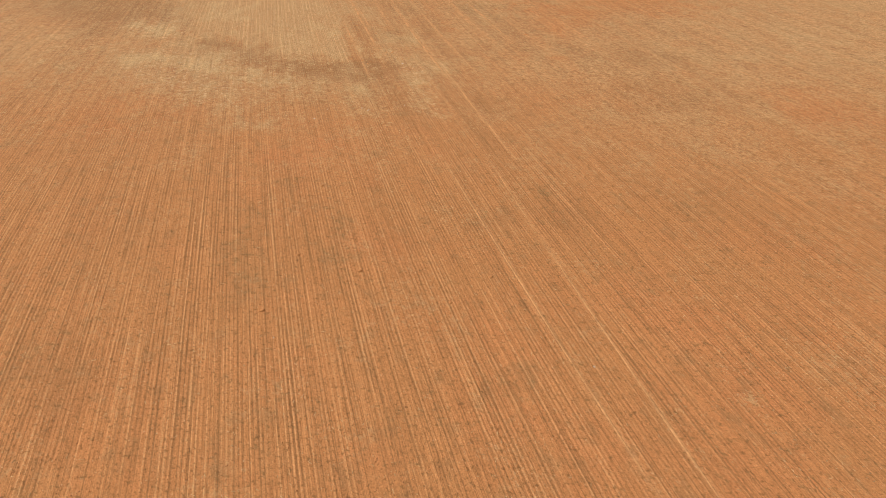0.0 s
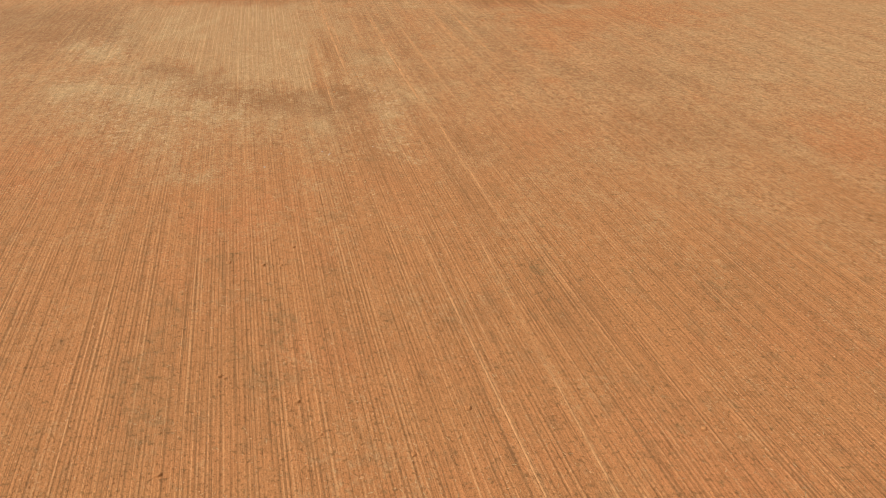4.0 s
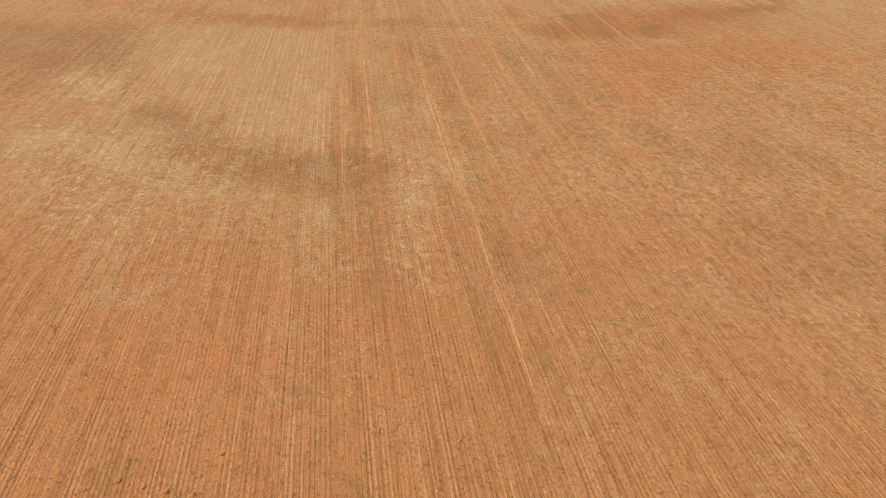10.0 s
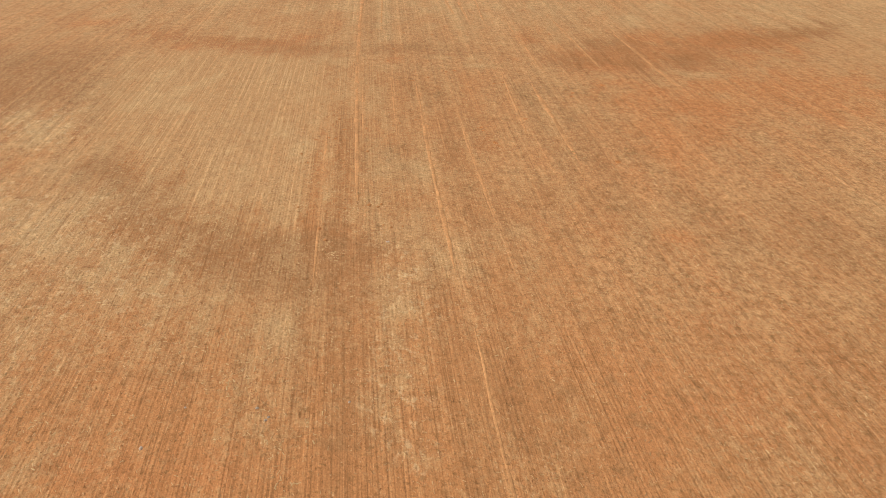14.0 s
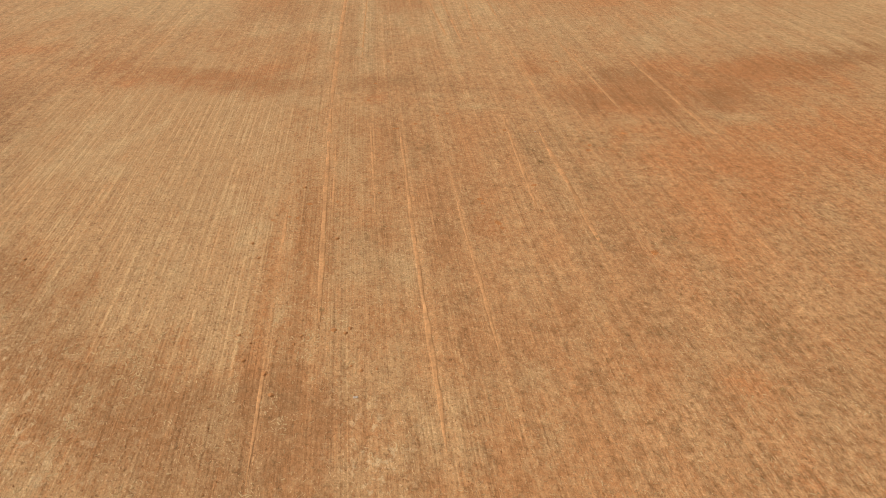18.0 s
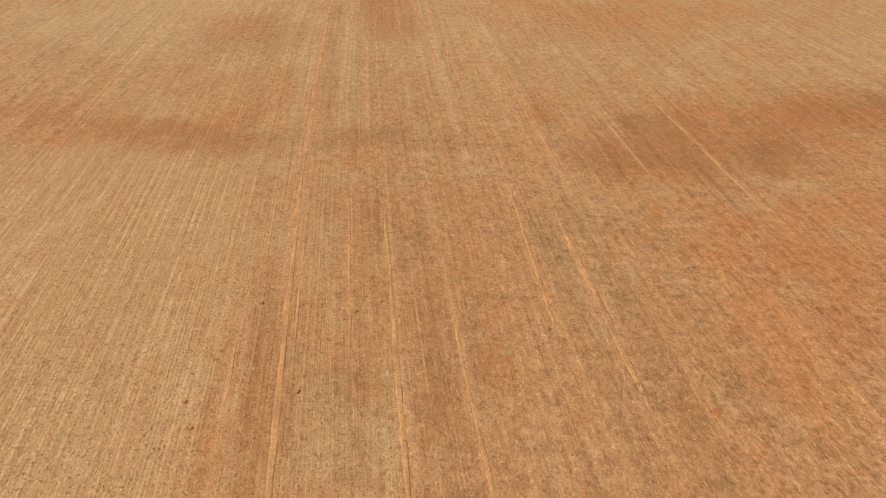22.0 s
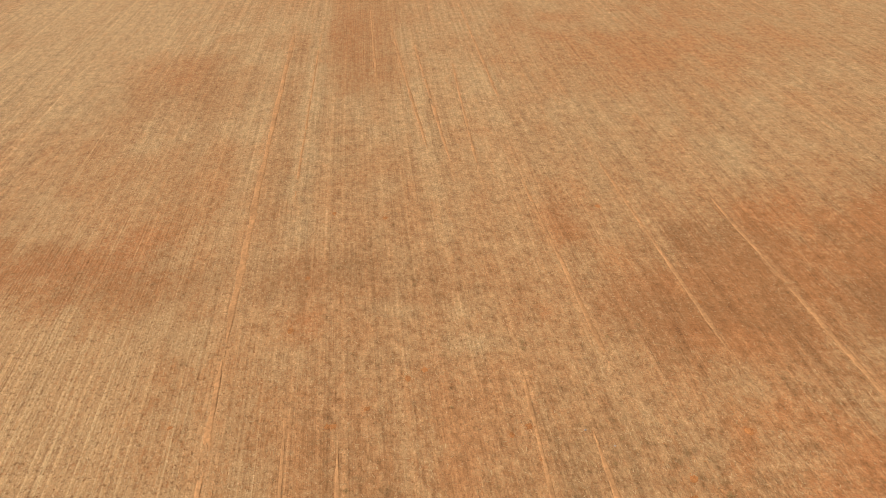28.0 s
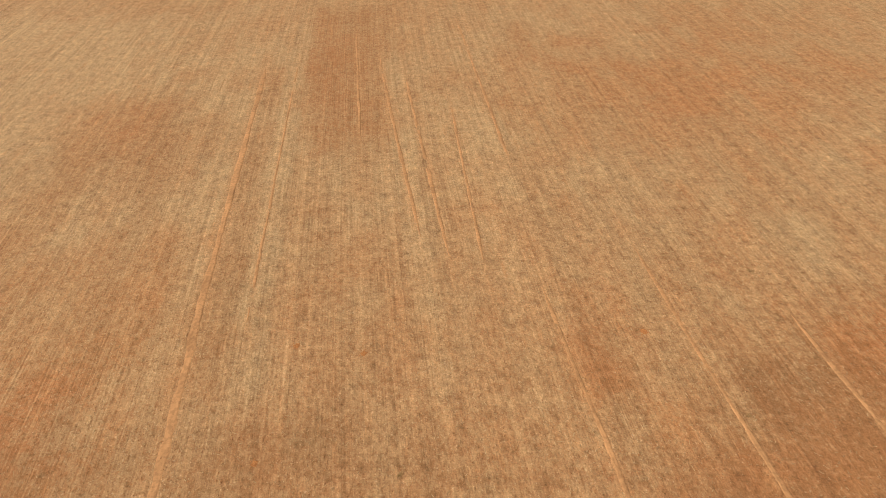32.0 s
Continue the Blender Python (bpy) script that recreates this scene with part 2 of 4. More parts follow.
RED_STRIP = [(-42, 126), (-36.5, 128.8), (-28, 124), (-19.8, 122.2), (-12, 122), (-12.5, 118), (-18, 116.6), (-27, 118.6), (-35.8, 121.4)]
HEADLAND = [(-16, 121), (-6.5, 120.6), (5, 120.6), (8, 119.6), (7, 117), (-5, 116.4), (-12, 117), (-17.5, 117)]
BROWN_FAR = [(-12, 186), (-0.5, 185), (1.6, 149), (-5.3, 146.4)]
BROWN_FAR_WEST = [(-28.2, 148), (-25.3, 152.8), (-19.8, 161), (-16.0, 150), (-17.6, 143), (-23.2, 139.4)]
STRAW_FAR_WEST = [(-56, 182), (-31, 180), (-27, 160), (-29.6, 148), (-31, 139), (-40, 150)]
TUFTY = [(-34, 83), (-18, 81), (-11, 75), (-8.6, 69), (-16, 62), (-22, 63), (-30, 71)]
TUFT_LANE = [(1.2, 75), (4.8, 74.6), (5.4, 62), (6.2, 58), (4.6, 57), (2.4, 61)]
TUFT_WEST = [(-39, 97), (-31, 97.4), (-26.6, 89), (-33.6, 88.4)]
CLUMPY_EAST = [(20, 66), (24, 84), (36, 108), (60, 112), (70, 70), (52, 44), (34, 36), (26, 46), (21, 56)]


# Lanes along the rows: middle across the rows, half width, start and end along y, more straw, more damp.
LANES = [
    (14.95, 0.65, 118, 164, -0.10, 0.34), (17.2, 1.0, 122, 182, 0.22, 0.0), (12.2, 0.9, 122, 150, 0.08, 0.0),
    (15.6, 1.2, 78, 104, 0.08, 0.10), (22.0, 1.1, 84, 108, -0.08, 0.20), (18.1, 0.8, 84, 118, -0.06, 0.16),
    (10.5, 0.5, 74, 94, -0.25, 0.0), (12.6, 0.7, 76, 100, -0.05, 0.22), (27.4, 0.9, 122, 170, 0.16, 0.0),
    (24.2, 1.0, 100, 128, 0.06, 0.12), (31.4, 1.0, 84, 108, 0.05, 0.20), (34.6, 0.9, 84, 104, -0.06, 0.22),
    (8.6, 1.0, 60, 76, 0.10, 0.0), (13.0, 1.3, 56, 78, -0.10, 0.26), (18.8, 0.8, 48, 74, -0.06, 0.24),
]


def lanes(x, y):
    """What the lanes add to the straw and to the damp."""
    u = x + bend(y)
    straw, damp = np.zeros(np.shape(u)), np.zeros(np.shape(u))
    torn = 0.55 + 0.9 * cloudy(u * 1.6, y * 0.35, 1.4, 303)
    for middle, half, start, end, more, wet in LANES:
        near = (np.abs(u - middle) < half + 1) & (y > start - 8) & (y < end + 8)
        v, w = u[near], y[near]
        f = np.clip((half + 0.3 - np.abs(v - middle)) / 0.6, 0, 1) * np.clip((w - start) / 6 + 0.5, 0, 1) * np.clip((end - w) / 6 + 0.5, 0, 1) * torn[near]
        straw[near] += more * f
        damp[near] = np.maximum(damp[near], wet * f)
    return straw, damp


def zone(x, y, corners, soft, seed, torn=1.0):
    """1 inside an outline and 0 outside it, with a torn edge that is soft metres wide."""
    cx, cy = zip(*corners)
    room = soft + 5 * torn
    close = (x > min(cx) - room) & (x < max(cx) + room) & (y > min(cy) - room) & (y < max(cy) + room)
    share = np.zeros(np.shape(x))
    share[close] = zone_share(x[close], y[close], corners, soft, seed, torn)
    return share


def zone_share(x, y, corners, soft, seed, torn):
    wx = x + torn * (2.4 * (cloudy(x, y, 4.0, seed) - 0.5) + 1.6 * (cloudy(x, y, 0.9, seed + 3, 2) - 0.5))
    wy = y + torn * (3.4 * (cloudy(x, y, 4.0, seed + 5) - 0.5) + 3.0 * (rough((x + bend(y)) / 0.54, y * 0 + seed, seed) - 0.5))
    away = np.full(np.shape(wx), 1e9)
    within = np.zeros(np.shape(wx), bool)
    for (ax, ay), (bx, by) in zip(corners, corners[1:] + corners[:1]):
        ex, ey = bx - ax, by - ay
        f = np.clip(((wx - ax) * ex + (wy - ay) * ey) / (ex * ex + ey * ey), 0, 1)
        away = np.minimum(away, np.hypot(wx - ax - f * ex, wy - ay - f * ey))
        if by != ay:
            within ^= ((ay > wy) != (by > wy)) & (wx < ax + ex * (wy - ay) / ey)
    d = np.where(within, away, -away)
    return np.clip(0.5 + d / soft, 0, 1)


def tufted(x, y):
    """Loose tufts of pale straw, in drifts, where the harvester turned."""
    drift = np.clip((cloudy(x, y, 7.0, 93) - 0.40) * 4, 0, 1)
    tufts = np.clip((cloudy(x, y * 0.8, 1.15, 95, 2) - 0.52) * 3.5, 0, 1)
    side = np.clip((8 - x) / 12, 0.15, 1) * np.clip((y - 47) / 24, 0, 1) * np.clip((92 - y) / 12, 0.25, 1)
    return drift * tufts * side


def tuft_zone(x, y):
    """Where loose tufts of straw lie on the drilled soil."""
    near = np.maximum(0.75 * zone(x, y, TUFTY, 6.0, 231), 0.9 * zone(x, y, TUFT_LANE, 2.4, 233))
    return np.maximum(near, zone(x, y, TUFT_WEST, 3.0, 237))


def covers(x, y):
    """Straw, damp, bare and weathered share at each place."""
    # straw share raised past y 120 to put distance haze into the colour
    straw = 0.10 + 0.46 * np.clip((y - 36) / 40, 0, 1) - 0.06 * np.clip((y - 78) / 10, 0, 1) * np.clip((118 - y) / 8, 0, 1) + 0.10 * np.clip((x - 14) / 15, 0, 1) + 0.18 * np.clip((y - 120) / 25, 0, 1)
    straw = straw + 0.24 * (cloudy(x, y, 9.0, 31) - 0.5) + 0.60 * (cloudy(x, y * 0.6, 1.9, 37, 4) - 0.5)
    bare = spread(x, y, BARE_ALL, 3)
    damp = 0.62 * spread(x, y, DAMP_ALL, 5)
    straw = straw * (1 - 0.5 * bare) * (1 - 0.45 * damp) + 0.48 * spread(x, y, STRAW_ALL, 1)
    bare = np.clip(bare + 0.8 * (cloudy(x, y, 12.0, 41) - 0.45) + 0.4 * np.clip((50 - y) / 30, 0, 1), 0, 1)
    straw = straw + 0.24 * tufted(x, y)
    grey = spread(x, y, WEATHERED_ALL, 13)
    thick, thin = zone(x, y, THICK_STRAW, 1.6, 201), zone(x, y, THIN_STRAW, 2.0, 211)
    west = zone(x, y, STRAW_FAR_WEST, 9.0, 221, 2.0)
    straw = np.maximum(straw, np.maximum(0.76 * thick, 0.49 * thin) + 0.2 * np.maximum(thick, thin) * (cloudy(x + bend(y), y * 0.12, 1.6, 203) - 0.5)) + 0.22 * west * (0.5 + cloudy(x, y, 5.0, 223))
    straw = straw + 0.7 * tuft_zone(x, y) * (1.5 * cloudy(x, y * 0.7, 1.7, 239, 3) - 0.60)
    front = zone(x, y, BROWN_FRONT, 2.6, 241)
    damp = np.maximum(damp * (1 - thick), 0.70 * front * (1 - 0.5 * thick) * np.clip(0.35 + 1.1 * cloudy(x, y, 2.2, 242), 0, 1))
    damp = np.maximum(damp, 0.60 * zone(x, y, BROWN_SIDE, 6.0, 243, 1.6))
    straw = straw * (1 - 0.12 * front * (1 - thick))
    bare = bare * (1 - 0.8 * front)
    hollow = np.maximum(0.88 * zone(x, y, HOLLOW, 4.0, 251, 1.5), zone(x, y, HOLLOW_EAST, 4.0, 253, 1.5))
    damp = np.maximum(damp, 0.95 * hollow * np.clip(2.6 * cloudy(x, y, 5.0, 252) - 0.45, 0.1, 1))
    bare = np.maximum(bare, 0.7 * hollow)
    bare = np.maximum(bare, 0.85 * zone(x, y, RED_RISE, 7.0, 257, 1.8) * np.clip(0.3 + 1.3 * cloudy(x, y, 4.0, 259), 0, 1))
    side = zone(x, y, ORANGE_SIDE, 12.0, 291, 2.0)
    bare = np.maximum(bare, 0.5 * side * np.clip(2.4 * cloudy(x, y, 3.5, 293) - 0.45, 0, 1))
    straw = straw - 0.08 * side
    bare = np.maximum(bare, 0.62 * zone(x, y, PINK_FAR, 14.0, 295, 2.0) * np.clip(2.2 * cloudy(x, y, 6.0, 297) - 0.35, 0, 1))
    strip = zone(x, y, RED_STRIP, 3.0, 261, 1.4)
    bare = np.maximum(bare, 0.65 * strip)
    damp = np.maximum(damp, 0.30 * strip)
    band = zone(x, y, HEADLAND, 1.8, 263)
    damp = np.maximum(damp, 0.46 * band * np.clip(0.3 + 1.4 * cloudy(x, y, 2.4, 267), 0, 1))
    far = np.maximum(zone(x, y, BROWN_FAR, 4.0, 271), zone(x, y, BROWN_FAR_WEST, 5.0, 273, 1.6))
    damp = np.maximum(damp, 0.22 * far * (0.4 + 1.2 * cloudy(x, y * 1.6, 3.0, 275)))
    straw = straw * (1 - 0.4 * np.maximum(hollow, np.maximum(0.6 * strip, 0.6 * far)))
    more, wet = lanes(x, y)
    straw, damp = straw + more, np.maximum(damp, wet)
    grey = np.clip(grey + 1.6 * np.clip(cloudy(x, y * 0.7, 2.0, 43) - 0.64, 0, 1) + 0.3 * (cloudy(x, y, 1.1, 45) - 0.7), 0, 1)
    return np.clip(straw, 0, 1), np.clip(damp, 0, 1), bare, grey


def drilled(x, y):
    """How clearly the drill's lines still show: plainly in the tilled part and under the thick straw."""
    tilled = 1 - 0.74 * np.clip((y - 42 + 5 * (cloudy(x, y, 6.0, 61) - 0.5)) / 44, 0, 1)
    lane = 0.95 * np.clip(1.6 - np.hypot((x + 14 + 0.15 * (y - 100)) / 14, (y - 98) / 34) + 0.5 * (cloudy(x, y, 5.0, 63) - 0.5), 0, 1)
    return np.maximum(np.maximum(tilled, lane), np.maximum(0.95 * zone(x, y, THICK_STRAW, 2.0, 201), 0.8 * zone(x, y, BROWN_FAR, 6.0, 271)))


def row_share(x, y):
    """How plainly single sown rows stand out: most under the thick straw, little in the loose litter."""
    patch = 0.75 * np.clip(1.6 - np.hypot((x + 14 + 0.15 * (y - 95)) / 13, (y - 95) / 20) + 0.9 * (cloudy(x, y, 6.0, 65) - 0.5), 0, 1)
    loose = (0.24 - 0.14 * np.clip((x - 8) / 14, 0, 1)) * np.clip((y - 55) / 25, 0, 1) * np.clip(0.2 + 1.7 * cloudy(x, y, 7.0, 67), 0, 1.6)
    patch = np.maximum(patch * 0.4, 0.62 * zone(x, y, THICK_STRAW, 1.6, 201))
    return np.maximum(patch, loose)


def clump_share(x, y):
    """Where dark clods and old litter lie in small clumps, on the side with the wider rows."""
    side = np.clip((x - 4 - 0.10 * (y - 60)) / 14, 0, 1) * np.clip((y - 44 + 0.6 * np.clip(x - 20, 0, 26)) / 28, 0, 1) * np.clip((112 - y) / 12, 0.25, 1)
    far = 0.5 * np.clip((y - 92) / 20, 0, 1) * (1 - zone(x, y, THICK_STRAW, 2.0, 201))
    side = np.maximum(side, 0.95 * zone(x, y, CLUMPY_EAST, 12.0, 281, 2.0))
    east = zone(x, y, CLUMPY_EAST, 10.0, 281, 2.0)
    return np.maximum(side, far) * np.clip(0.55 + 0.35 * east + 2.2 * (cloudy(x, y, 6.0, 69) - 0.38), 0, 1)


# Wheel tracks: place across the rows (x + bend), start and end along y, half width, depth.
TRACKS_NEAR = [
    (13.90, 16.0, 44.0, 0.09, 0.007, -0.003),
    (16.35, 14.0, 46.0, 0.08, 0.007, 0.040),
    (13.78, 80.5, 112.0, 0.25, 0.009, -0.006),
    (13.62, 113.0, 166.0, 0.30, 0.009, 0.002),
    (14.35, 92.0, 104.0, 0.13, 0.008, -0.004),
    (10.95, 70.0, 93.0, 0.13, 0.008, 0.001),
    (17.45, 92.0, 110.0, 0.13, 0.007, 0.0),
    (16.70, 128.0, 166.0, 0.12, 0.007, 0.012),
    (20.05, 48.0, 70.0, 0.10, 0.008, 0.012),
    (19.95, 72.0, 106.0, 0.17, 0.009, 0.006),
    (23.70, 78.0, 95.0, 0.14, 0.008, 0.0),
]
TRACKS_FAR = [
    (23.85, 150.0, 176.0, 0.16, 0.007, -0.015),
    (27.80, 136.0, 168.0, 0.18, 0.007, -0.054),
    (29.55, 134.0, 162.0, 0.18, 0.007, -0.032),
    (29.45, 93.0, 112.0, 0.17, 0.008, 0.050),
    (32.72, 88.0, 107.0, 0.24, 0.009, 0.014),
    (31.70, 133.0, 158.0, 0.14, 0.007, 0.035),
    (35.45, 109.0, 131.0, 0.16, 0.008, -0.025),
    (36.05, 146.0, 178.0, 0.16, 0.007, -0.004),
    (42.40, 112.0, 135.0, 0.17, 0.008, -0.018),
    (48.95, 107.0, 128.0, 0.19, 0.009, -0.010),
]
TRACKS = TRACKS_NEAR + TRACKS_FAR


def in_track(u, y):
    deep = np.zeros_like(u)
    for place, start, end, half, depth, drift in TRACKS:
        off = np.abs(u - place - drift * (y - start))
        ends = np.clip((y - start) / 2, 0, 1) * np.clip((end - y) / 2, 0, 1)
        deep = np.maximum(deep, depth * ends * np.clip((half + 0.10 - off) / 0.10, 0, 1))
    return deep


def track_share(u, y):
    """How dusty the ground is in and beside the wheel tracks."""
    share = np.zeros_like(u)
    for place, start, end, half, depth, drift in TRACKS:
        off = np.abs(u - place - drift * (y - start))
        ends = np.clip((y - start + 5) / 7, 0, 1) * np.clip((end + 5 - y) / 7, 0, 1)
        share = np.maximum(share, ends * np.clip(1.25 - off / (half * 2.3), 0, 1))
    return share * (0.35 + 0.65 * rough(u * 0.7, y / 3.0, 83))


def relief(u, y):
    """The soil's height: drill furrows of uneven depth, worn flat in the wheel tracks."""
    u = u + 0.10 * (rough(u / 0.8, y / 9.0, 50) - 0.5)
    row = np.floor(u / PITCH)
    within = u / PITCH - row
    crest = 0.5 - 0.5 * np.cos(2 * np.pi * within)
    size = 0.001 + 0.022 * rough(row * 1.7, y / 4.0, 51) ** 1.5 + 0.006 * rough(row * 3.1, y / 17.0, 53)
    tilled = 1.0 - np.clip((y - 60) / 35, 0, 1) * 0.93
    lumps = 0.035 * (rough(u / 0.16, y / 0.5, 55) - 0.5) + 0.05 * np.clip((y - 60) / 35, 0, 1) * (cloudy(u, y, 0.9, 59, 2) - 0.5)
    swell = 0.10 * (cloudy(u, y, 14.0, 57) - 0.5)
    z = size * crest * tilled + lumps
    deep = in_track(u, y)
    keep = np.clip(1 - deep / 0.006, 0, 1)
    return z * keep - 0.3 * deep + swell


# ---- materials ----
class Nodes:
    """A short hand for shader nodes."""

    def __init__(self, name, roughness=0.95):
        self.mat = bpy.data.materials.new(name)
        self.mat.use_nodes = True
        self.tree = self.mat.node_tree
        self.out = self.tree.nodes["Principled BSDF"]
        self.out.inputs["Roughness"].default_value = roughness
        self.out.inputs["Specular IOR Level"].default_value = 0.15

    def put(self, socket, value):
        if isinstance(value, bpy.types.NodeSocket):
            self.tree.links.new(value, socket)
        elif isinstance(value, (tuple, list)) and len(value) == 3 and socket.type == "RGBA":
            socket.default_value = (*value, 1)
        else:
            socket.default_value = value

    def sum(self, kind, a, b=0.0, c=0.0):
        n = self.tree.nodes.new("ShaderNodeMath")
        n.operation = kind
        for k, v in enumerate((a, b, c)):
            self.put(n.inputs[k], v)
        return n.outputs[0]

    def value(self, name):
        n = self.tree.nodes.new("ShaderNodeAttribute")
        n.attribute_name = name
        return n.outputs["Fac"]

    def place(self):
        n = self.tree.nodes.new("ShaderNodeNewGeometry")
        s = self.tree.nodes.new("ShaderNodeSeparateXYZ")
        self.put(s.inputs[0], n.outputs["Position"])
        return s.outputs[0], s.outputs[1], s.outputs[2]

    def vector(self, x, y, z=0.0):
        n = self.tree.nodes.new("ShaderNodeCombineXYZ")
        for k, v in enumerate((x, y, z)):
            self.put(n.inputs[k], v)
        return n.outputs[0]

    def noise(self, where, scale, detail=2.0, rough=0.5, gain=2.0):
        n = self.tree.nodes.new("ShaderNodeTexNoise")
        self.put(n.inputs["Vector"], where)
        n.inputs["Scale"].default_value, n.inputs["Detail"].default_value = scale, detail
        n.inputs["Roughness"].default_value = rough
        wide = self.sum("MULTIPLY_ADD", n.outputs["Fac"], gain, 0.5 - gain / 2)
        wide.node.use_clamp = True
        return wide

    def chance(self, where):
        n = self.tree.nodes.new("ShaderNodeTexWhiteNoise")
        n.noise_dimensions = "2D"
        self.put(n.inputs["Vector"], where)
        return n.outputs["Value"]

    def step(self, value, low, high, to_low=0.0, to_high=1.0):
        n = self.tree.nodes.new("ShaderNodeMapRange")
        n.interpolation_type = "SMOOTHSTEP"
        for k, v in enumerate((value, low, high, to_low, to_high)):
            self.put(n.inputs[k], v)
        return n.outputs[0]

    def mix(self, share, a, b, kind="MIX"):
        n = self.tree.nodes.new("ShaderNodeMix")
        n.data_type, n.blend_type, n.clamp_factor = "RGBA", kind, True
        self.put(n.inputs["Factor"], share)
        self.put(n.inputs[6], a)
        self.put(n.inputs[7], b)
        return n.outputs[2]

    def grey(self, value):
        n = self.tree.nodes.new("ShaderNodeCombineColor")
        for k in range(3):
            self.put(n.inputs[k], value)
        return n.outputs[0]

    def bump(self, height, strength, distance):
        n = self.tree.nodes.new("ShaderNodeBump")
        self.put(n.inputs["Height"], height)
        n.inputs["Strength"].default_value, n.inputs["Distance"].default_value = strength, distance
        self.put(self.out.inputs["Normal"], n.outputs[0])

    def finish(self, colour):
        self.put(self.out.inputs["Base Color"], colour)
        return self.mat


SOIL, RED_SOIL, DAMP_SHADED_SOIL = (0.540, 0.234, 0.087), (0.575, 0.228, 0.086), (0.280, 0.132, 0.054)
STRAW, LITTER, STRAW_GREY = (0.645, 0.440, 0.222), (0.522, 0.302, 0.139), (0.27, 0.156, 0.067)
LIT_DUST, CRUMB, PINK_SOIL = (0.68, 0.350, 0.150), (0.24, 0.110, 0.041), (0.555, 0.262, 0.109)


def field_material():
    m = Nodes("tilled_red_soil")
    x, y, z = m.place()
    u = m.value("across")
    straw, bare, damp, grey = m.value("straw"), m.value("bare"), m.value("damp"), m.value("grey")
    tilled = m.value("drilled")
    flat = m.vector(u, y)
    fine = m.noise(m.vector(m.sum("MULTIPLY", u, 1.2), y), 5.0, 4.0, 0.66, 2.3)
    far = m.sum("SUBTRACT", 1.08, tilled)
    medium = m.noise(m.vector(m.sum("MULTIPLY", u, 1.3), y), 1.1, 5.0, 0.66)
    clumps = m.noise(m.vector(m.sum("MULTIPLY", u, 1.15), m.sum("ADD", y, 40.0)), 2.0, 4.0, 0.62)
    wide = m.noise(flat, 0.16, 3.0, 0.55)
    thin = m.noise(m.vector(m.sum("MULTIPLY", u, 10.0), m.sum("MULTIPLY", y, 0.07)), 1.0, 2.0, 0.6)     # lines of the drill's tines
    broad = m.noise(m.vector(m.sum("MULTIPLY", u, 2.6), m.sum("MULTIPLY", y, 0.04)), 1.0, 2.0, 0.5)    # passes of the drill
    within = m.sum("FRACT", m.sum("DIVIDE", u, PITCH))
    crest = m.step(m.sum("ABSOLUTE", m.sum("SUBTRACT", within, 0.5)), 0.05, 0.45, 1.0, 0.0)
    strength = m.chance(m.vector(m.sum("FLOOR", m.sum("DIVIDE", u, PITCH)), 8.0))
    crisp = m.noise(m.vector(m.sum("MULTIPLY", u, 18.0), m.sum("MULTIPLY", y, 0.06)), 1.0, 3.0, 0.65, 2.6)   # scratches of single tines
    line = m.sum("ADD", m.sum("MULTIPLY_ADD", thin, 0.30, m.sum("MULTIPLY", m.sum("SUBTRACT", crisp, 0.37), 0.36)), m.sum("ADD", m.sum("MULTIPLY", broad, 0.15), m.sum("MULTIPLY", m.sum("MULTIPLY_ADD", m.sum("SUBTRACT", crest, 0.5), m.sum("MULTIPLY", m.sum("MULTIPLY", m.sum("SUBTRACT", tilled, 0.28), m.step(strength, 0.0, 1.0, 0.35, 1.15)), 0.9), 0.5), 0.36)))
    # single sown rows, each with its own strength, fading in and out along the field
    pair = m.sum("DIVIDE", u, WIDE)
    apart = m.sum("ABSOLUTE", m.sum("SUBTRACT", m.sum("FRACT", pair), 0.5))
    ridge = m.step(apart, 0.10, 0.24, 1.0, 0.0)
    which = m.sum("FLOOR", pair)
    strong = m.chance(m.vector(which, 3.0))
    along = m.noise(m.vector(m.sum("MULTIPLY", which, 7.31), m.sum("MULTIPLY", y, 0.16)), 1.0, 3.0, 0.6, 2.2)
    rows = m.sum("MULTIPLY", ridge, m.sum("MULTIPLY", m.step(strong, 0.1, 0.9, 0.45, 1.0), m.step(along, 0.12, 0.65, 0.1, 1.0)))
    # soil, from orange to red, browner in places
    red = m.sum("ADD", bare, m.sum("MULTIPLY", m.sum("SUBTRACT", wide, 0.5), 0.8))
    soil = m.mix(m.step(red, 0.05, 1.0), SOIL, RED_SOIL)
    soil = m.mix(m.sum("MULTIPLY", m.sum("SUBTRACT", 1.0, tilled), m.step(bare, 0.15, 0.8, 1.0, 0.15)), soil, PINK_SOIL)
    soil = m.mix(m.sum("MULTIPLY", m.step(medium, 0.52, 0.85), 0.34), soil, DAMP_SHADED_SOIL)
    mottle = m.noise(m.vector(m.sum("MULTIPLY", u, 1.4), m.sum("ADD", y, 133.0)), 0.55, 4.0, 0.62, 2.2)
    soil = m.mix(m.step(mottle, 0.54, 0.92, 0.0, 0.50), soil, (0.36, 0.186, 0.080))
    soil = m.mix(m.step(m.sum("ADD", clumps, m.sum("MULTIPLY", grey, 0.4)), 0.64, 0.95, 0.0, 0.55), soil, STRAW_GREY)
    # drill rows: dusty crests and darker furrows; sunlit tops and furrow shade painted in too
    drawn = m.sum("MULTIPLY", tilled, m.step(straw, 0.30, 0.85, 1.0, 0.65))
    soil = m.mix(m.sum("MULTIPLY", m.step(line, 0.53, 0.70), m.sum("MULTIPLY", drawn, 0.68)), soil, LIT_DUST)
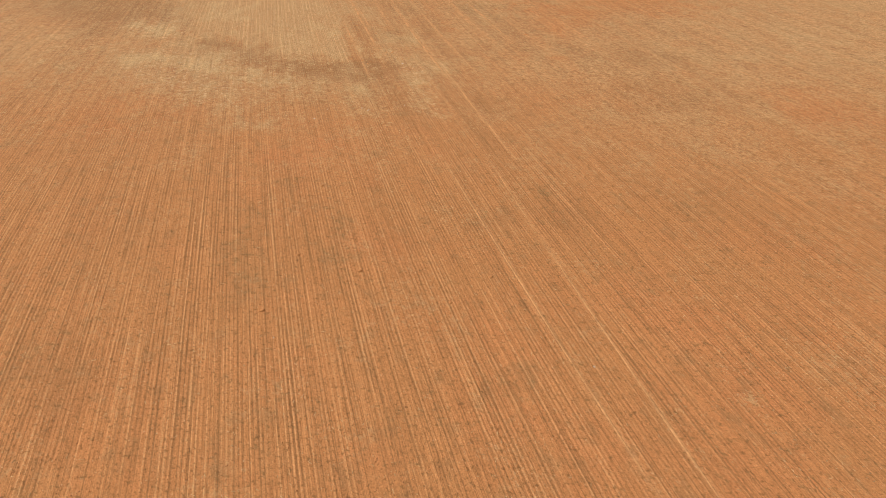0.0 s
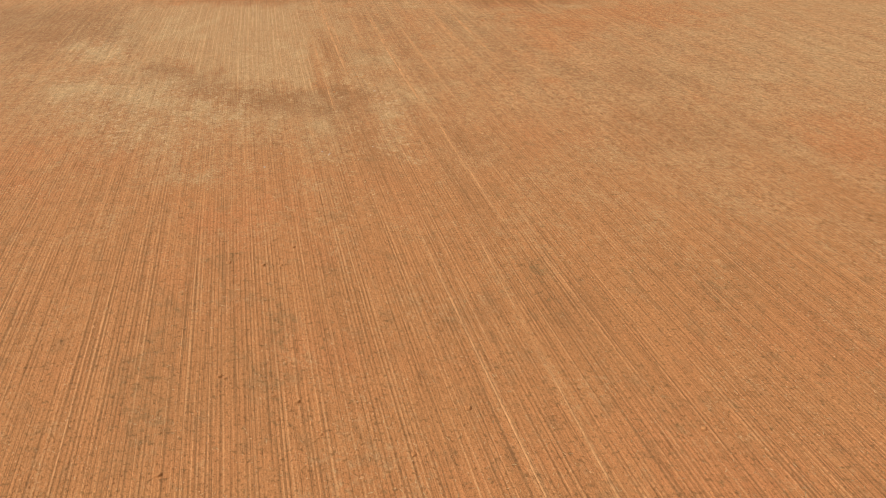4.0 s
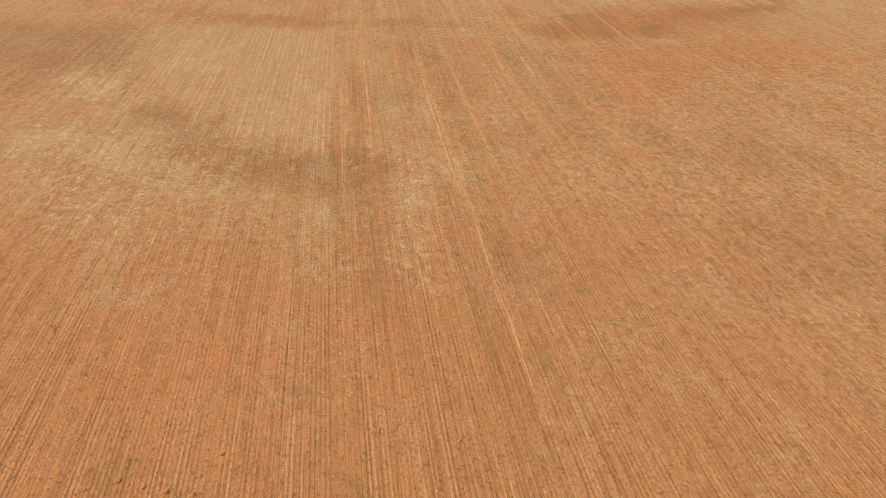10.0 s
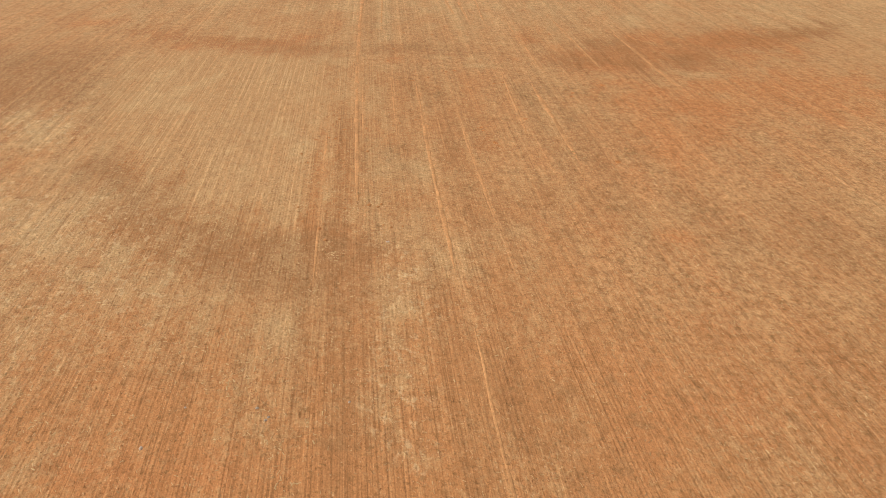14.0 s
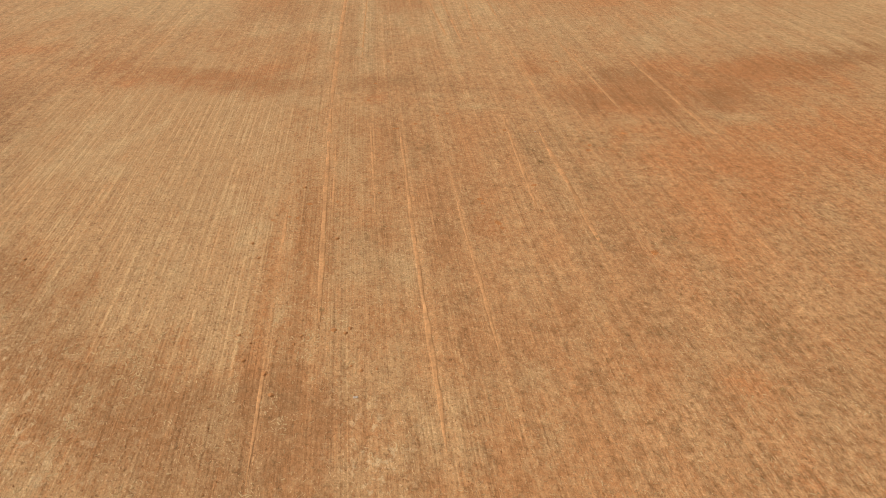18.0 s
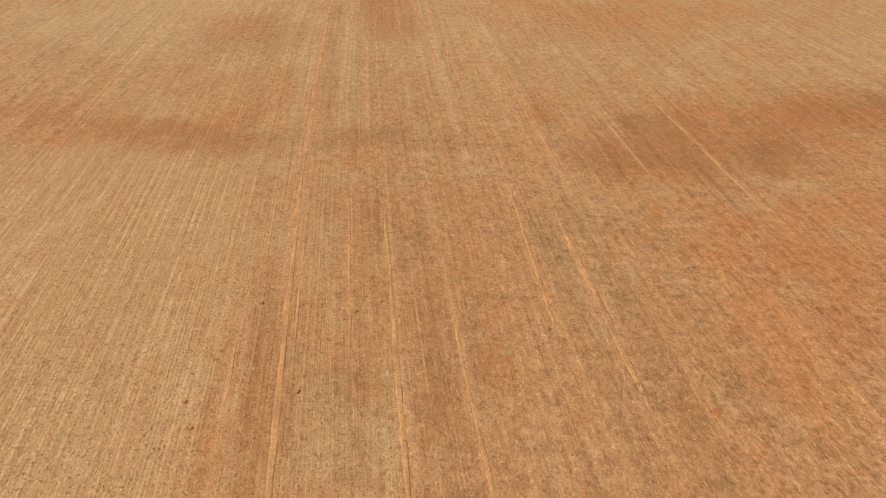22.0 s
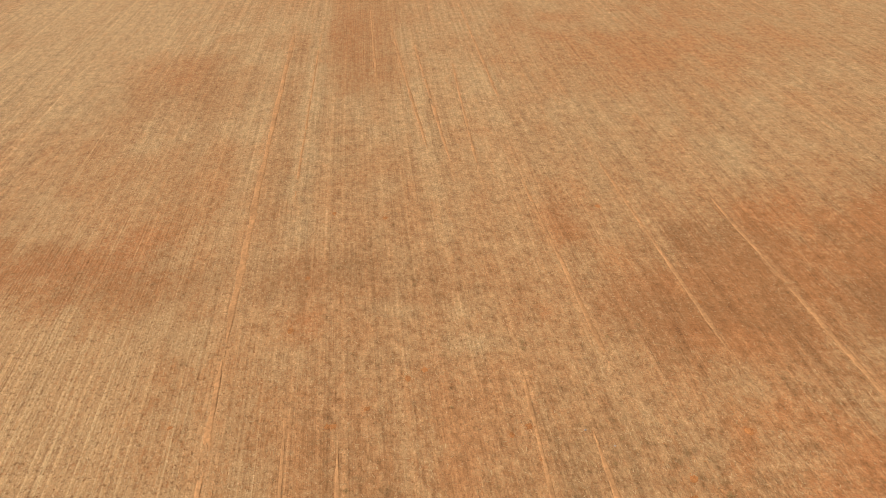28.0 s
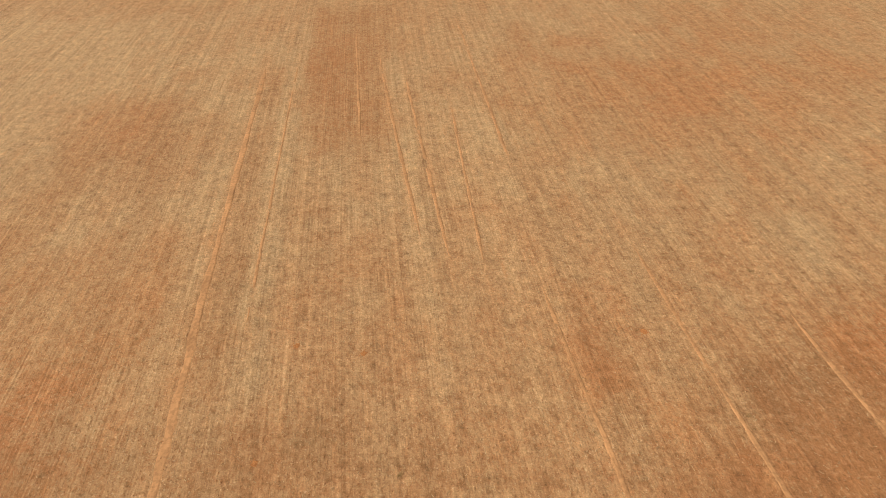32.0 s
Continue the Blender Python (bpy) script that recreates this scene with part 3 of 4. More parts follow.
    soil = m.mix(m.sum("MULTIPLY", m.step(line, 0.44, 0.28), m.sum("MULTIPLY", drawn, 0.66)), soil, DAMP_SHADED_SOIL)
    # damp, humus-rich patches
    soil = m.mix(m.sum("MULTIPLY", damp, m.step(m.sum("ADD", medium, m.sum("MULTIPLY", fine, 0.3)), 0.30, 1.0, 0.48, 0.88)), soil, DAMP_SHADED_SOIL)
    # litter; pale straw where it lies thick, grey where it is old
    patchy = m.noise(m.vector(m.sum("MULTIPLY", u, 1.2), m.sum("ADD", y, 17.0)), 2.8, 4.0, 0.68, 2.4)
    litter = m.sum("ADD", m.sum("MULTIPLY", patchy, 0.46), m.sum("MULTIPLY", medium, 0.30))
    litter = m.sum("ADD", litter, m.sum("MULTIPLY", m.sum("SUBTRACT", line, 0.5), 0.28))
    cover = m.step(m.sum("SUBTRACT", litter, m.sum("SUBTRACT", 0.70, m.sum("MULTIPLY", straw, 0.66))), -0.20, 0.20)
    tops = m.sum("ADD", m.sum("MULTIPLY_ADD", m.sum("SUBTRACT", line, 0.5), m.sum("MULTIPLY_ADD", tilled, 0.9, 0.6), 0.20), m.sum("ADD", m.sum("MULTIPLY", fine, 0.30), m.sum("MULTIPLY", clumps, 0.20)))
    pale = m.step(m.sum("ADD", m.sum("MULTIPLY", straw, 0.95), tops), 0.92, 1.75)
    thatch = m.mix(pale, LITTER, STRAW)
    old = m.sum("ADD", m.sum("MULTIPLY", grey, 0.55), m.sum("MULTIPLY", clumps, 0.75))
    thatch = m.mix(m.step(old, 0.48, 0.90, 0.0, 0.58), thatch, STRAW_GREY)
    colour = m.mix(m.sum("MULTIPLY", cover, 0.80), soil, thatch)
    colour = m.mix(m.sum("MULTIPLY", m.sum("MULTIPLY", grey, m.step(fine, 0.25, 0.75)), 0.50), colour, STRAW_GREY)
    far_rows = m.sum("MULTIPLY", m.sum("MULTIPLY", m.sum("MULTIPLY", rows, m.step(damp, 0.1, 0.8, 1.0, 0.4)), m.step(patchy, 0.2, 0.7, 0.65, 1.0)), m.value("rows"))
    thick = m.step(straw, 0.55, 0.95)
    colour = m.mix(m.sum("MULTIPLY", far_rows, m.sum("MULTIPLY_ADD", thick, 0.15, 0.45)), colour, m.mix(thick, (0.63, 0.325, 0.134), (0.68, 0.465, 0.235)))
    colour = m.mix(m.sum("MULTIPLY", damp, m.step(medium, 0.2, 0.8, 0.10, 0.50)), colour, m.mix(bare, (0.31, 0.168, 0.074), DAMP_SHADED_SOIL))
    colour = m.mix(m.sum("MULTIPLY", m.step(bare, 0.35, 1.0, 0.0, 0.42), m.sum("SUBTRACT", 1.0, tilled)), colour, (0.55, 0.218, 0.074))
    # pale tufts, loose on the soil
    loose = m.noise(m.vector(m.sum("MULTIPLY", u, 1.25), m.sum("MULTIPLY_ADD", y, 1.0, 205.0)), 1.5, 4.0, 0.62, 2.4)
    colour = m.mix(m.sum("MULTIPLY", m.value("tufts"), m.step(loose, 0.58, 0.84, 0.0, 0.66)), colour, (0.73, 0.515, 0.285))
    # soil laid bare in streaks along the rows
    streak = m.noise(m.vector(m.sum("MULTIPLY", u, 1.8), m.sum("MULTIPLY_ADD", y, 0.32, 12.0)), 1.0, 4.0, 0.62, 2.4)
    streak = m.sum("ADD", streak, m.sum("MULTIPLY", m.sum("SUBTRACT", crisp, 0.5), 0.22))
    colour = m.mix(m.sum("MULTIPLY", m.step(streak, 0.66, 0.92, 0.0, 0.55), m.sum("MULTIPLY_ADD", bare, 0.5, 0.5)), colour, (0.60, 0.272, 0.104))
    dusty = m.sum("MULTIPLY", m.value("track"), m.step(m.sum("ADD", m.sum("MULTIPLY", patchy, 0.6), m.sum("MULTIPLY", crisp, 0.5)), 0.25, 0.75, 0.25, 0.80))
    colour = m.mix(dusty, colour, (0.63, 0.325, 0.140))
    # single dark crumbs and pale chips
    specks = m.noise(m.vector(m.sum("MULTIPLY", u, 1.15), y), 5.2, 1.5, 0.5)
    dark = m.sum("ADD", specks, m.sum("MULTIPLY", m.sum("SUBTRACT", clumps, 0.55), 0.40))
    colour = m.mix(m.sum("MULTIPLY", m.step(dark, 0.62, 0.86, 0.0, 0.62), m.sum("MULTIPLY_ADD", tilled, 0.5, 0.5)), colour, CRUMB)
    chips = m.noise(m.vector(m.sum("MULTIPLY", u, 1.4), m.sum("ADD", y, 90.0)), 6.0, 1.5, 0.5)
    colour = m.mix(m.step(m.sum("ADD", chips, m.sum("MULTIPLY", straw, 0.22)), 0.84, 1.06, 0.0, 0.55), colour, (0.72, 0.48, 0.26))
    tone = m.sum("MULTIPLY", m.sum("SUBTRACT", fine, 0.5), m.sum("MULTIPLY_ADD", far, 0.04, 0.26))
    tone = m.sum("ADD", tone, m.sum("MULTIPLY", m.sum("SUBTRACT", patchy, 0.5), m.sum("MULTIPLY", far, 0.30)))
    tone = m.sum("ADD", tone, m.sum("MULTIPLY", m.sum("SUBTRACT", medium, 0.5), m.sum("MULTIPLY_ADD", far, 0.36, 0.28)))
    tone = m.sum("ADD", tone, m.sum("MULTIPLY", m.sum("SUBTRACT", line, 0.5), m.sum("MULTIPLY", far, 0.20)))
    clods = m.noise(m.vector(m.sum("MULTIPLY", u, 1.25), m.sum("MULTIPLY_ADD", y, 0.8, 55.0)), 2.7, 4.0, 0.66, 2.6)
    herds = m.noise(m.vector(u, m.sum("MULTIPLY_ADD", y, 0.8, 21.0)), 0.42, 3.0, 0.55)
    clods = m.sum("ADD", clods, m.sum("MULTIPLY", m.sum("SUBTRACT", herds, 0.5), 0.36))
    clumpy = m.value("clumpy")
    # low heaps of old residue, with paler straw between them
    heaps = m.noise(m.vector(m.sum("MULTIPLY", u, 1.2), m.sum("MULTIPLY_ADD", y, 1.05, 77.0)), 1.6, 5.0, 0.70, 2.8)
    heaped = m.sum("ADD", m.sum("MULTIPLY", clumpy, 0.75), m.sum("MULTIPLY", far, 0.25))
    colour = m.mix(m.sum("MULTIPLY", heaped, m.step(heaps, 0.58, 0.92, 0.0, 0.66)), colour, (0.33, 0.168, 0.070))
    colour = m.mix(m.sum("MULTIPLY", heaped, m.step(heaps, 0.42, 0.12, 0.0, 0.28)), colour, (0.67, 0.38, 0.18))
    colour = m.mix(m.sum("MULTIPLY", clumpy, m.step(clods, 0.58, 0.88, 0.0, 0.60)), colour, (0.31, 0.155, 0.064))
    colour = m.mix(m.sum("MULTIPLY", clumpy, m.sum("MULTIPLY", m.step(m.sum("ADD", damp, m.sum("MULTIPLY", bare, 0.4)), 0.0, 0.7, 1.0, 0.1), m.step(clods, 0.58, 0.20, 0.0, 0.38))), colour, (0.68, 0.385, 0.185))
    tone = m.sum("ADD", tone, m.sum("MULTIPLY", m.sum("SUBTRACT", far_rows, 0.22), 0.22))
    grit = m.noise(m.vector(m.sum("MULTIPLY", u, 1.1), y), 11.0, 2.0, 0.6, 2.6)
    tone = m.sum("ADD", tone, m.sum("MULTIPLY", m.sum("SUBTRACT", grit, 0.5), m.sum("MULTIPLY_ADD", far, 0.06, 0.26)))
    tone = m.sum("ADD", tone, m.sum("MULTIPLY", m.sum("ADD", m.sum("SUBTRACT", crisp, 0.5), m.sum("SUBTRACT", thin, 0.5)), m.step(herds, 0.3, 0.8, 0.02, 0.12)))
    passes = m.noise(m.vector(m.sum("MULTIPLY", u, 1.5), m.sum("MULTIPLY", y, 0.018)), 1.0, 4.0, 0.68, 2.4)
    tone = m.sum("ADD", tone, m.sum("MULTIPLY", m.sum("SUBTRACT", passes, 0.5), m.sum("MULTIPLY_ADD", far, 0.26, 0.05)))
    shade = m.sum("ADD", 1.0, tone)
    colour = m.mix(1.0, colour, m.grey(shade), "MULTIPLY")
    lumpy = m.sum("ADD", m.sum("ADD", m.sum("MULTIPLY", fine, 0.42), m.sum("MULTIPLY", grit, 0.22)), m.sum("MULTIPLY", m.sum("ADD", patchy, clumps), m.sum("MULTIPLY", m.sum("SUBTRACT", 1.05, tilled), 0.65)))
    m.bump(lumpy, 0.70, 0.07)
    return m.finish(colour)


def plain_material(name, colour, other, size, bump=0.4):
    m = Nodes(name)
    x, y, z = m.place()
    where = m.vector(x, y, z)
    n, big = m.noise(where, size, 3.0, 0.6), m.noise(where, size * 0.12, 2.0)
    colour = m.mix(m.step(n, 0.35, 0.7), colour, other)
    colour = m.mix(1.0, colour, m.grey(m.sum("ADD", 0.75, m.sum("MULTIPLY", big, 0.5))), "MULTIPLY")
    m.bump(n, bump, 0.03)
    return m.finish(colour)


def loose_material(name, colour, other):
    """For litter: every piece has its own tone."""
    m = Nodes(name, 0.8)
    g = m.tree.nodes.new("ShaderNodeNewGeometry")
    x, y, z = m.place()
    n = m.noise(m.vector(x, y, z), 40.0, 1.0)
    tone = m.sum("ADD", m.sum("MULTIPLY", g.outputs["Random Per Island"], 0.8), m.sum("MULTIPLY", n, 0.2))
    return m.finish(m.mix(tone, colour, other))


FIELD = field_material()
TRACK_SOIL = plain_material("packed_orange_soil", (0.61, 0.309, 0.131), (0.49, 0.243, 0.102), 4.5)
STRAW_BITS = loose_material("dry_straw", (0.50, 0.315, 0.146), (0.68, 0.465, 0.24))
OLD_BITS = loose_material("weathered_residue", (0.32, 0.185, 0.085), (0.48, 0.295, 0.142))
CLOD_SOIL = loose_material("dry_red_clods", (0.30, 0.13, 0.055), (0.56, 0.25, 0.09))
FRESH_SOIL = plain_material("fresh_orange_subsoil", (0.54, 0.225, 0.075), (0.40, 0.15, 0.05), 14.0)
DEAD_LEAF = plain_material("dead_weed_leaves", (0.33, 0.178, 0.068), (0.45, 0.262, 0.112), 18.0)
STONE = plain_material("pale_stone", (0.62, 0.5, 0.4), (0.45, 0.33, 0.24), 25.0)


def mesh_from(name, verts, faces, material, smooth=False):
    """A mesh from arrays of places and of four corners a face."""
    verts, faces = np.asarray(verts, np.float32), np.asarray(faces, np.int32)
    me = bpy.data.meshes.new(name)
    n, k = faces.shape
    me.vertices.add(len(verts))
    me.vertices.foreach_set("co", verts.ravel())
    me.loops.add(n * k)
    me.loops.foreach_set("vertex_index", faces.ravel())
    me.polygons.add(n)
    me.polygons.foreach_set("loop_start", np.arange(0, n * k, k, dtype=np.int32))
    me.polygons.foreach_set("use_smooth", np.full(n, smooth))
    me.update(calc_edges=True)
    me.materials.append(material)
    return me


# ---- the ground: one sheet to the horizon, with furrows where the flight passes ----
def build_ground():
    us = np.arange(-62.0, 96.0, PITCH / 3.5)
    ys = np.concatenate([np.arange(4, 60, 0.55), np.arange(60, 140, 0.65), np.arange(140, 215, 1.1)])
    far = np.array([2500.0, 1500, 800, 400, 200, 90, 30, 8])
    us = np.concatenate([us[0] - far, us, us[-1] + far[::-1]])
    ys = np.concatenate([ys[0] - far, ys, ys[-1] + far[::-1]])
    u, y = np.meshgrid(us, ys)
    x = u - bend(y)
    z = relief(u, y)
    inside = np.clip(np.minimum(np.minimum(u + 66, 100 - u), np.minimum(y + 1, 220 - y)) / 4, 0, 1)
    z = z * inside
    rows, cols = u.shape
    at = np.arange(rows * cols).reshape(rows, cols)
    faces = np.stack([at[:-1, :-1], at[:-1, 1:], at[1:, 1:], at[1:, :-1]], -1).reshape(-1, 4)
    me = mesh_from("ground", np.stack([x, y, z], -1).reshape(-1, 3), faces, FIELD, True)
    straw, damp, bare, grey = covers(x.ravel(), y.ravel())
    for name, values in (("across", u.ravel()), ("straw", straw), ("damp", damp), ("bare", bare), ("grey", grey), ("drilled", drilled(x.ravel(), y.ravel())), ("rows", row_share(x.ravel(), y.ravel())), ("clumpy", clump_share(x.ravel(), y.ravel())), ("track", track_share(u.ravel(), y.ravel())), ("tufts", tuft_zone(x.ravel(), y.ravel()))):
        me.attributes.new(name, "FLOAT", "POINT").data.foreach_set("value", values.astype(np.float32))
    return tagged(new("ground", me), "tilled red-orange soil field with drill rows and straw litter", "field", kind="structure")


ground = build_ground()


# ---- wheel tracks: shallow packed ruts along the rows ----
def build_track(place, start, end, half, depth, drift):
    y = np.arange(start, end, 0.35)
    side = np.array([-1.0, -0.75, -0.3, 0.3, 0.75, 1.0])
    yy, ss = np.meshgrid(y, side, indexing="ij")
    width = (0.9 + 0.8 * half) * half * (0.55 + 0.6 * rough(yy / 2.3, yy * 0 + place, 71)) * np.clip((yy - start) / 3 + 0.15, 0, 1) * np.clip((end - yy) / 3 + 0.15, 0, 1)
    width = width * (0.65 + 0.7 * rough(yy / 0.55, ss * 2 + place, 72))
    u = place + drift * (yy - start) + ss * width + 0.10 * (rough(yy / 5, yy * 0 + place, 73) - 0.5)
    rim = np.where(np.abs(ss) > 0.9, -0.05, np.where(np.abs(ss) > 0.6, 0.006, 0.004))
    swell = 0.10 * (cloudy(u, yy, 14.0, 57) - 0.5)
    worn = np.clip((0.46 - 1.2 * half - rough(yy / 3.1, yy * 0 + place * 3, 79)) * 4, 0, 1)
    z = -0.3 * depth + swell + rim + 0.030 * rough(u / 0.09, yy / 0.5, 75) - 0.002 - 0.05 * worn
    rows, cols = u.shape
    at = np.arange(rows * cols).reshape(rows, cols)
    faces = np.stack([at[:-1, :-1], at[:-1, 1:], at[1:, 1:], at[1:, :-1]], -1).reshape(-1, 4)
    me = mesh_from("wheel_track", np.stack([u - bend(yy), yy, z], -1).reshape(-1, 3), faces, TRACK_SOIL, True)
    return tagged(new("wheel_track", me), "smooth packed orange wheel rut pressed along the sowing rows", "wheel track", "wheel tracks of the field", "structure")


for track in TRACKS:
    build_track(*track)


# ---- loose litter: straw, old residue and clods, too many to count ----
def scatter(count, low, high, weigh, seed):
    """Places inside a stretch of the field, thinned by a weight from 0 to 1."""
    dice = np.random.default_rng(seed)
    x = dice.uniform(low[0], high[0], count)
    y = dice.uniform(low[1], high[1], count)
    keep = dice.uniform(0, 1, count) < weigh(x, y)
    x, y = x[keep], y[keep]
    u = x + bend(y)
    return x, y, relief(u, y), dice


def lay_straw(name, label, material, count, low, high, weigh, length, width, seed, along=0.5, lift=0.002):
    x, y, z, dice = scatter(count, low, high, weigh, seed)
    n = len(x)
    turn = dice.normal(0, 1, n) * along + dice.choice([0.0, 1.3], n, p=[0.6, 0.4]) + math.radians(98)
    size = length * dice.uniform(0.4, 1.3, n)
    wide = width * dice.uniform(0.6, 1.4, n)
    tip = dice.uniform(-0.03, 0.07, n) * size
    dx, dy = np.cos(turn) * size / 2, np.sin(turn) * size / 2
    px, py = -np.sin(turn) * wide / 2, np.cos(turn) * wide / 2
    base = z + 0.003
    a = np.stack([x - dx - px, y - dy - py, base - 0.003], -1)
    b = np.stack([x - dx + px, y - dy + py, base - 0.003], -1)
    top = np.stack([x - dx, y - dy, base + wide * 0.22 + lift], -1)
    c = np.stack([x + dx - px, y + dy - py, base + tip * 0.4 - 0.003], -1)
    d = np.stack([x + dx + px, y + dy + py, base + tip * 0.4 - 0.003], -1)
    top2 = np.stack([x + dx, y + dy, base + wide * 0.22 + tip + lift], -1)
    verts = np.stack([a, b, top, c, d, top2], 1).reshape(-1, 3)
    k = np.arange(n)[:, None] * 6
    faces = np.concatenate([k + np.array([[0, 3, 5, 2]]), k + np.array([[2, 5, 4, 1]])], 1).reshape(-1, 4)
    return tagged(new(name, mesh_from(name, verts, faces, material)), label, "crop residue", kind="stuff")


def lay_clods(name, label, material, count, low, high, weigh, size, seed, flat=1.0):
    x, y, z, dice = scatter(count, low, high, weigh, seed)
    n = len(x)
    r = size * dice.uniform(0.4, 1.0, n) ** 1.5
    shape = np.array([[1, 0, 0], [0, 1, 0], [-1, 0, 0], [0, -1, 0], [0, 0, 0.75], [0, 0, -0.7]], float)
    turn = dice.uniform(0, 6.28, n)
    c, s = np.cos(turn), np.sin(turn)
    local = shape[None] * dice.uniform(0.65, 1.3, (n, 6, 1)) * r[:, None, None]
    local[:, :, 2] *= flat
    vx = c[:, None] * local[:, :, 0] - s[:, None] * local[:, :, 1] + x[:, None]
    vy = s[:, None] * local[:, :, 0] + c[:, None] * local[:, :, 1] + y[:, None]
    vz = local[:, :, 2] + (z + r * 0.25 * flat)[:, None]
    verts = np.stack([vx, vy, vz], -1).reshape(-1, 3)
    k = np.arange(n)[:, None] * 6
    tris = np.array([[0, 1, 4], [1, 2, 4], [2, 3, 4], [3, 0, 4], [1, 0, 5], [2, 1, 5], [3, 2, 5], [0, 3, 5]])
    faces = (k[:, None, :] + tris[None]).reshape(-1, 3)
    return tagged(new(name, mesh_from(name, verts, faces, material)), label, "soil clods", kind="stuff")


def straw_share(x, y):
    return np.clip(covers(x, y)[0], 0.04, 1) ** 1.3 * (1 - 0.45 * np.clip((y - 105) / 15, 0, 1))


def old_share(x, y):
    straw, damp, bare, grey = covers(x, y)
    drift = np.clip((x - 10) / 18, 0, 1) * np.clip((cloudy(x, y, 3.0, 91) - 0.42) * 5, 0, 1)
    return np.clip(0.08 + 0.5 * grey + 0.25 * damp + 0.65 * drift + 0.25 * straw, 0, 1)


def clod_share(x, y):
    straw, damp, bare, grey = covers(x, y)
    return np.clip(0.75 - 0.5 * straw + 0.3 * damp, 0.1, 1)


lay_straw("straw_litter", "pale dry straw pieces scattered over the red soil", STRAW_BITS, 260000, (-62, 12), (80, 192), straw_share, 0.20, 0.022, 101)
lay_straw("crop_residue", "brown weathered crop residue lying between the drill rows", OLD_BITS, 130000, (-62, 12), (80, 192), old_share, 0.14, 0.035, 103, 0.9, 0.001)
lay_clods("soil_clods", "small crumbly red soil clods on the tilled ground", CLOD_SOIL, 110000, (-40, 12), (60, 150), clod_share, 0.05, 105)


lay_straw("straw_tufts", "loose tufts of pale dry straw lying on the drilled soil", STRAW_BITS, 100000, (-42, 32), (34, 100), tufted, 0.20, 0.05, 107, 0.9, 0.001)


# ---- single things: dry weeds, fresh diggings, stones and large clods ----
WEEDS = [
    (-1.0, 81.6, 0.30), (16.6, 89.3, 0.28), (26.1, 131.9, 0.34), (-12.3, 161.7, 0.30),
    (-17.8, 66.3, 0.22), (13.7, 101.0, 0.45), (19.8, 103.5, 0.35), (16.9, 99.5, 0.30),
    (12.3, 94.0, 0.25), (16.5, 89.9, 0.26), (11.2, 113.0, 0.25), (11.2, 112.5, 0.28),
    (35.7, 55.0, 0.30), (50.3, 76.4, 0.30), (-18.4, 67.3, 0.25), (7.0, 38.9, 0.20),
    (44.7, 95.8, 0.35), (21.7, 90.0, 0.30), (22.5, 86.2, 0.28), (17.8, 80.5, 0.24),
    (23.5, 76.3, 0.26), (21.6, 91.7, 0.25), (4.7, 118.1, 0.30), (21.9, 121.1, 0.25),
    (31.8, 104.7, 0.25),
    (21.2, 90.7, 0.34), (13.0, 93.1, 0.24), (5.4, 92.2, 0.22), (11.0, 96.4, 0.20), (16.2, 113.4, 0.26), (2.2, 103.7, 0.22),
    (7.1, 108.4, 0.20), (15.5, 106.5, 0.26), (14.9, 105.1, 0.22), (11.7, 41.9, 0.30), (12.3, 41.5, 0.26), (11.3, 51.4, 0.24),
    (11.7, 51.1, 0.22), (18.0, 40.9, 0.26), (12.0, 38.5, 0.22),
]
DIGGINGS = [
    (0.8, 107.2, 0.22), (-4.2, 93.5, 0.25), (-2.2, 93.9, 0.20), (-5.3, 91.7, 0.16),
    (-4.7, 91.5, 0.18), (-1.7, 126.1, 0.24), (2.2, 125.5, 0.26), (18.2, 126.9, 0.28),
    (5.6, 110.9, 0.25), (-2.5, 113.9, 0.30), (-2.3, 118.7, 0.22), (9.7, 91.4, 0.28),
    (10.0, 90.7, 0.20), (10.1, 106.7, 0.20), (18.1, 103.3, 0.30), (12.8, 96.9, 0.30),
    (9.8, 91.3, 0.26), (18.4, 104.3, 0.25), (1.1, 107.2, 0.20), (21.9, 106.9, 0.30),
    (8.5, 94.6, 0.26), (20.0, 88.1, 0.30), (8.7, 94.0, 0.18), (-6.4, 91.2, 0.16), (2.7, 108.3, 0.24), (4.7, 110.3, 0.26),
    (11.0, 107.2, 0.24), (22.5, 116.3, 0.22), (11.5, 105.3, 0.20), (-7.2, 107.1, 0.16),
]
STONES = [
    (10.4, 22.5, 0.06), (-6.8, 26.0, 0.06), (-2.1, 59.7, 0.08), (1.7, 61.0, 0.07),
    (2.0, 75.1, 0.08), (1.9, 75.1, 0.09), (-2.7, 60.4, 0.08), (-2.0, 59.9, 0.08),
    (-7.3, 57.9, 0.09), (-6.2, 60.3, 0.07), (13.8, 107.0, 0.07), (15.1, 106.1, 0.06),
]
CLODS = [
    (-6.5, 44.0, 0.10), (-8.9, 43.8, 0.08), (5.5, 53.6, 0.10), (-21.3, 85.9, 0.12),
    (-20.1, 84.8, 0.10), (-21.6, 85.4, 0.10), (-5.2, 79.3, 0.10), (-4.4, 78.7, 0.08),
    (2.0, 76.9, 0.10), (1.4, 77.2, 0.08), (2.8, 77.0, 0.08), (0.2, 94.6, 0.09),
    (17.2, 49.7, 0.09), (-4.3, 44.6, 0.10), (16.1, 36.0, 0.10),
]
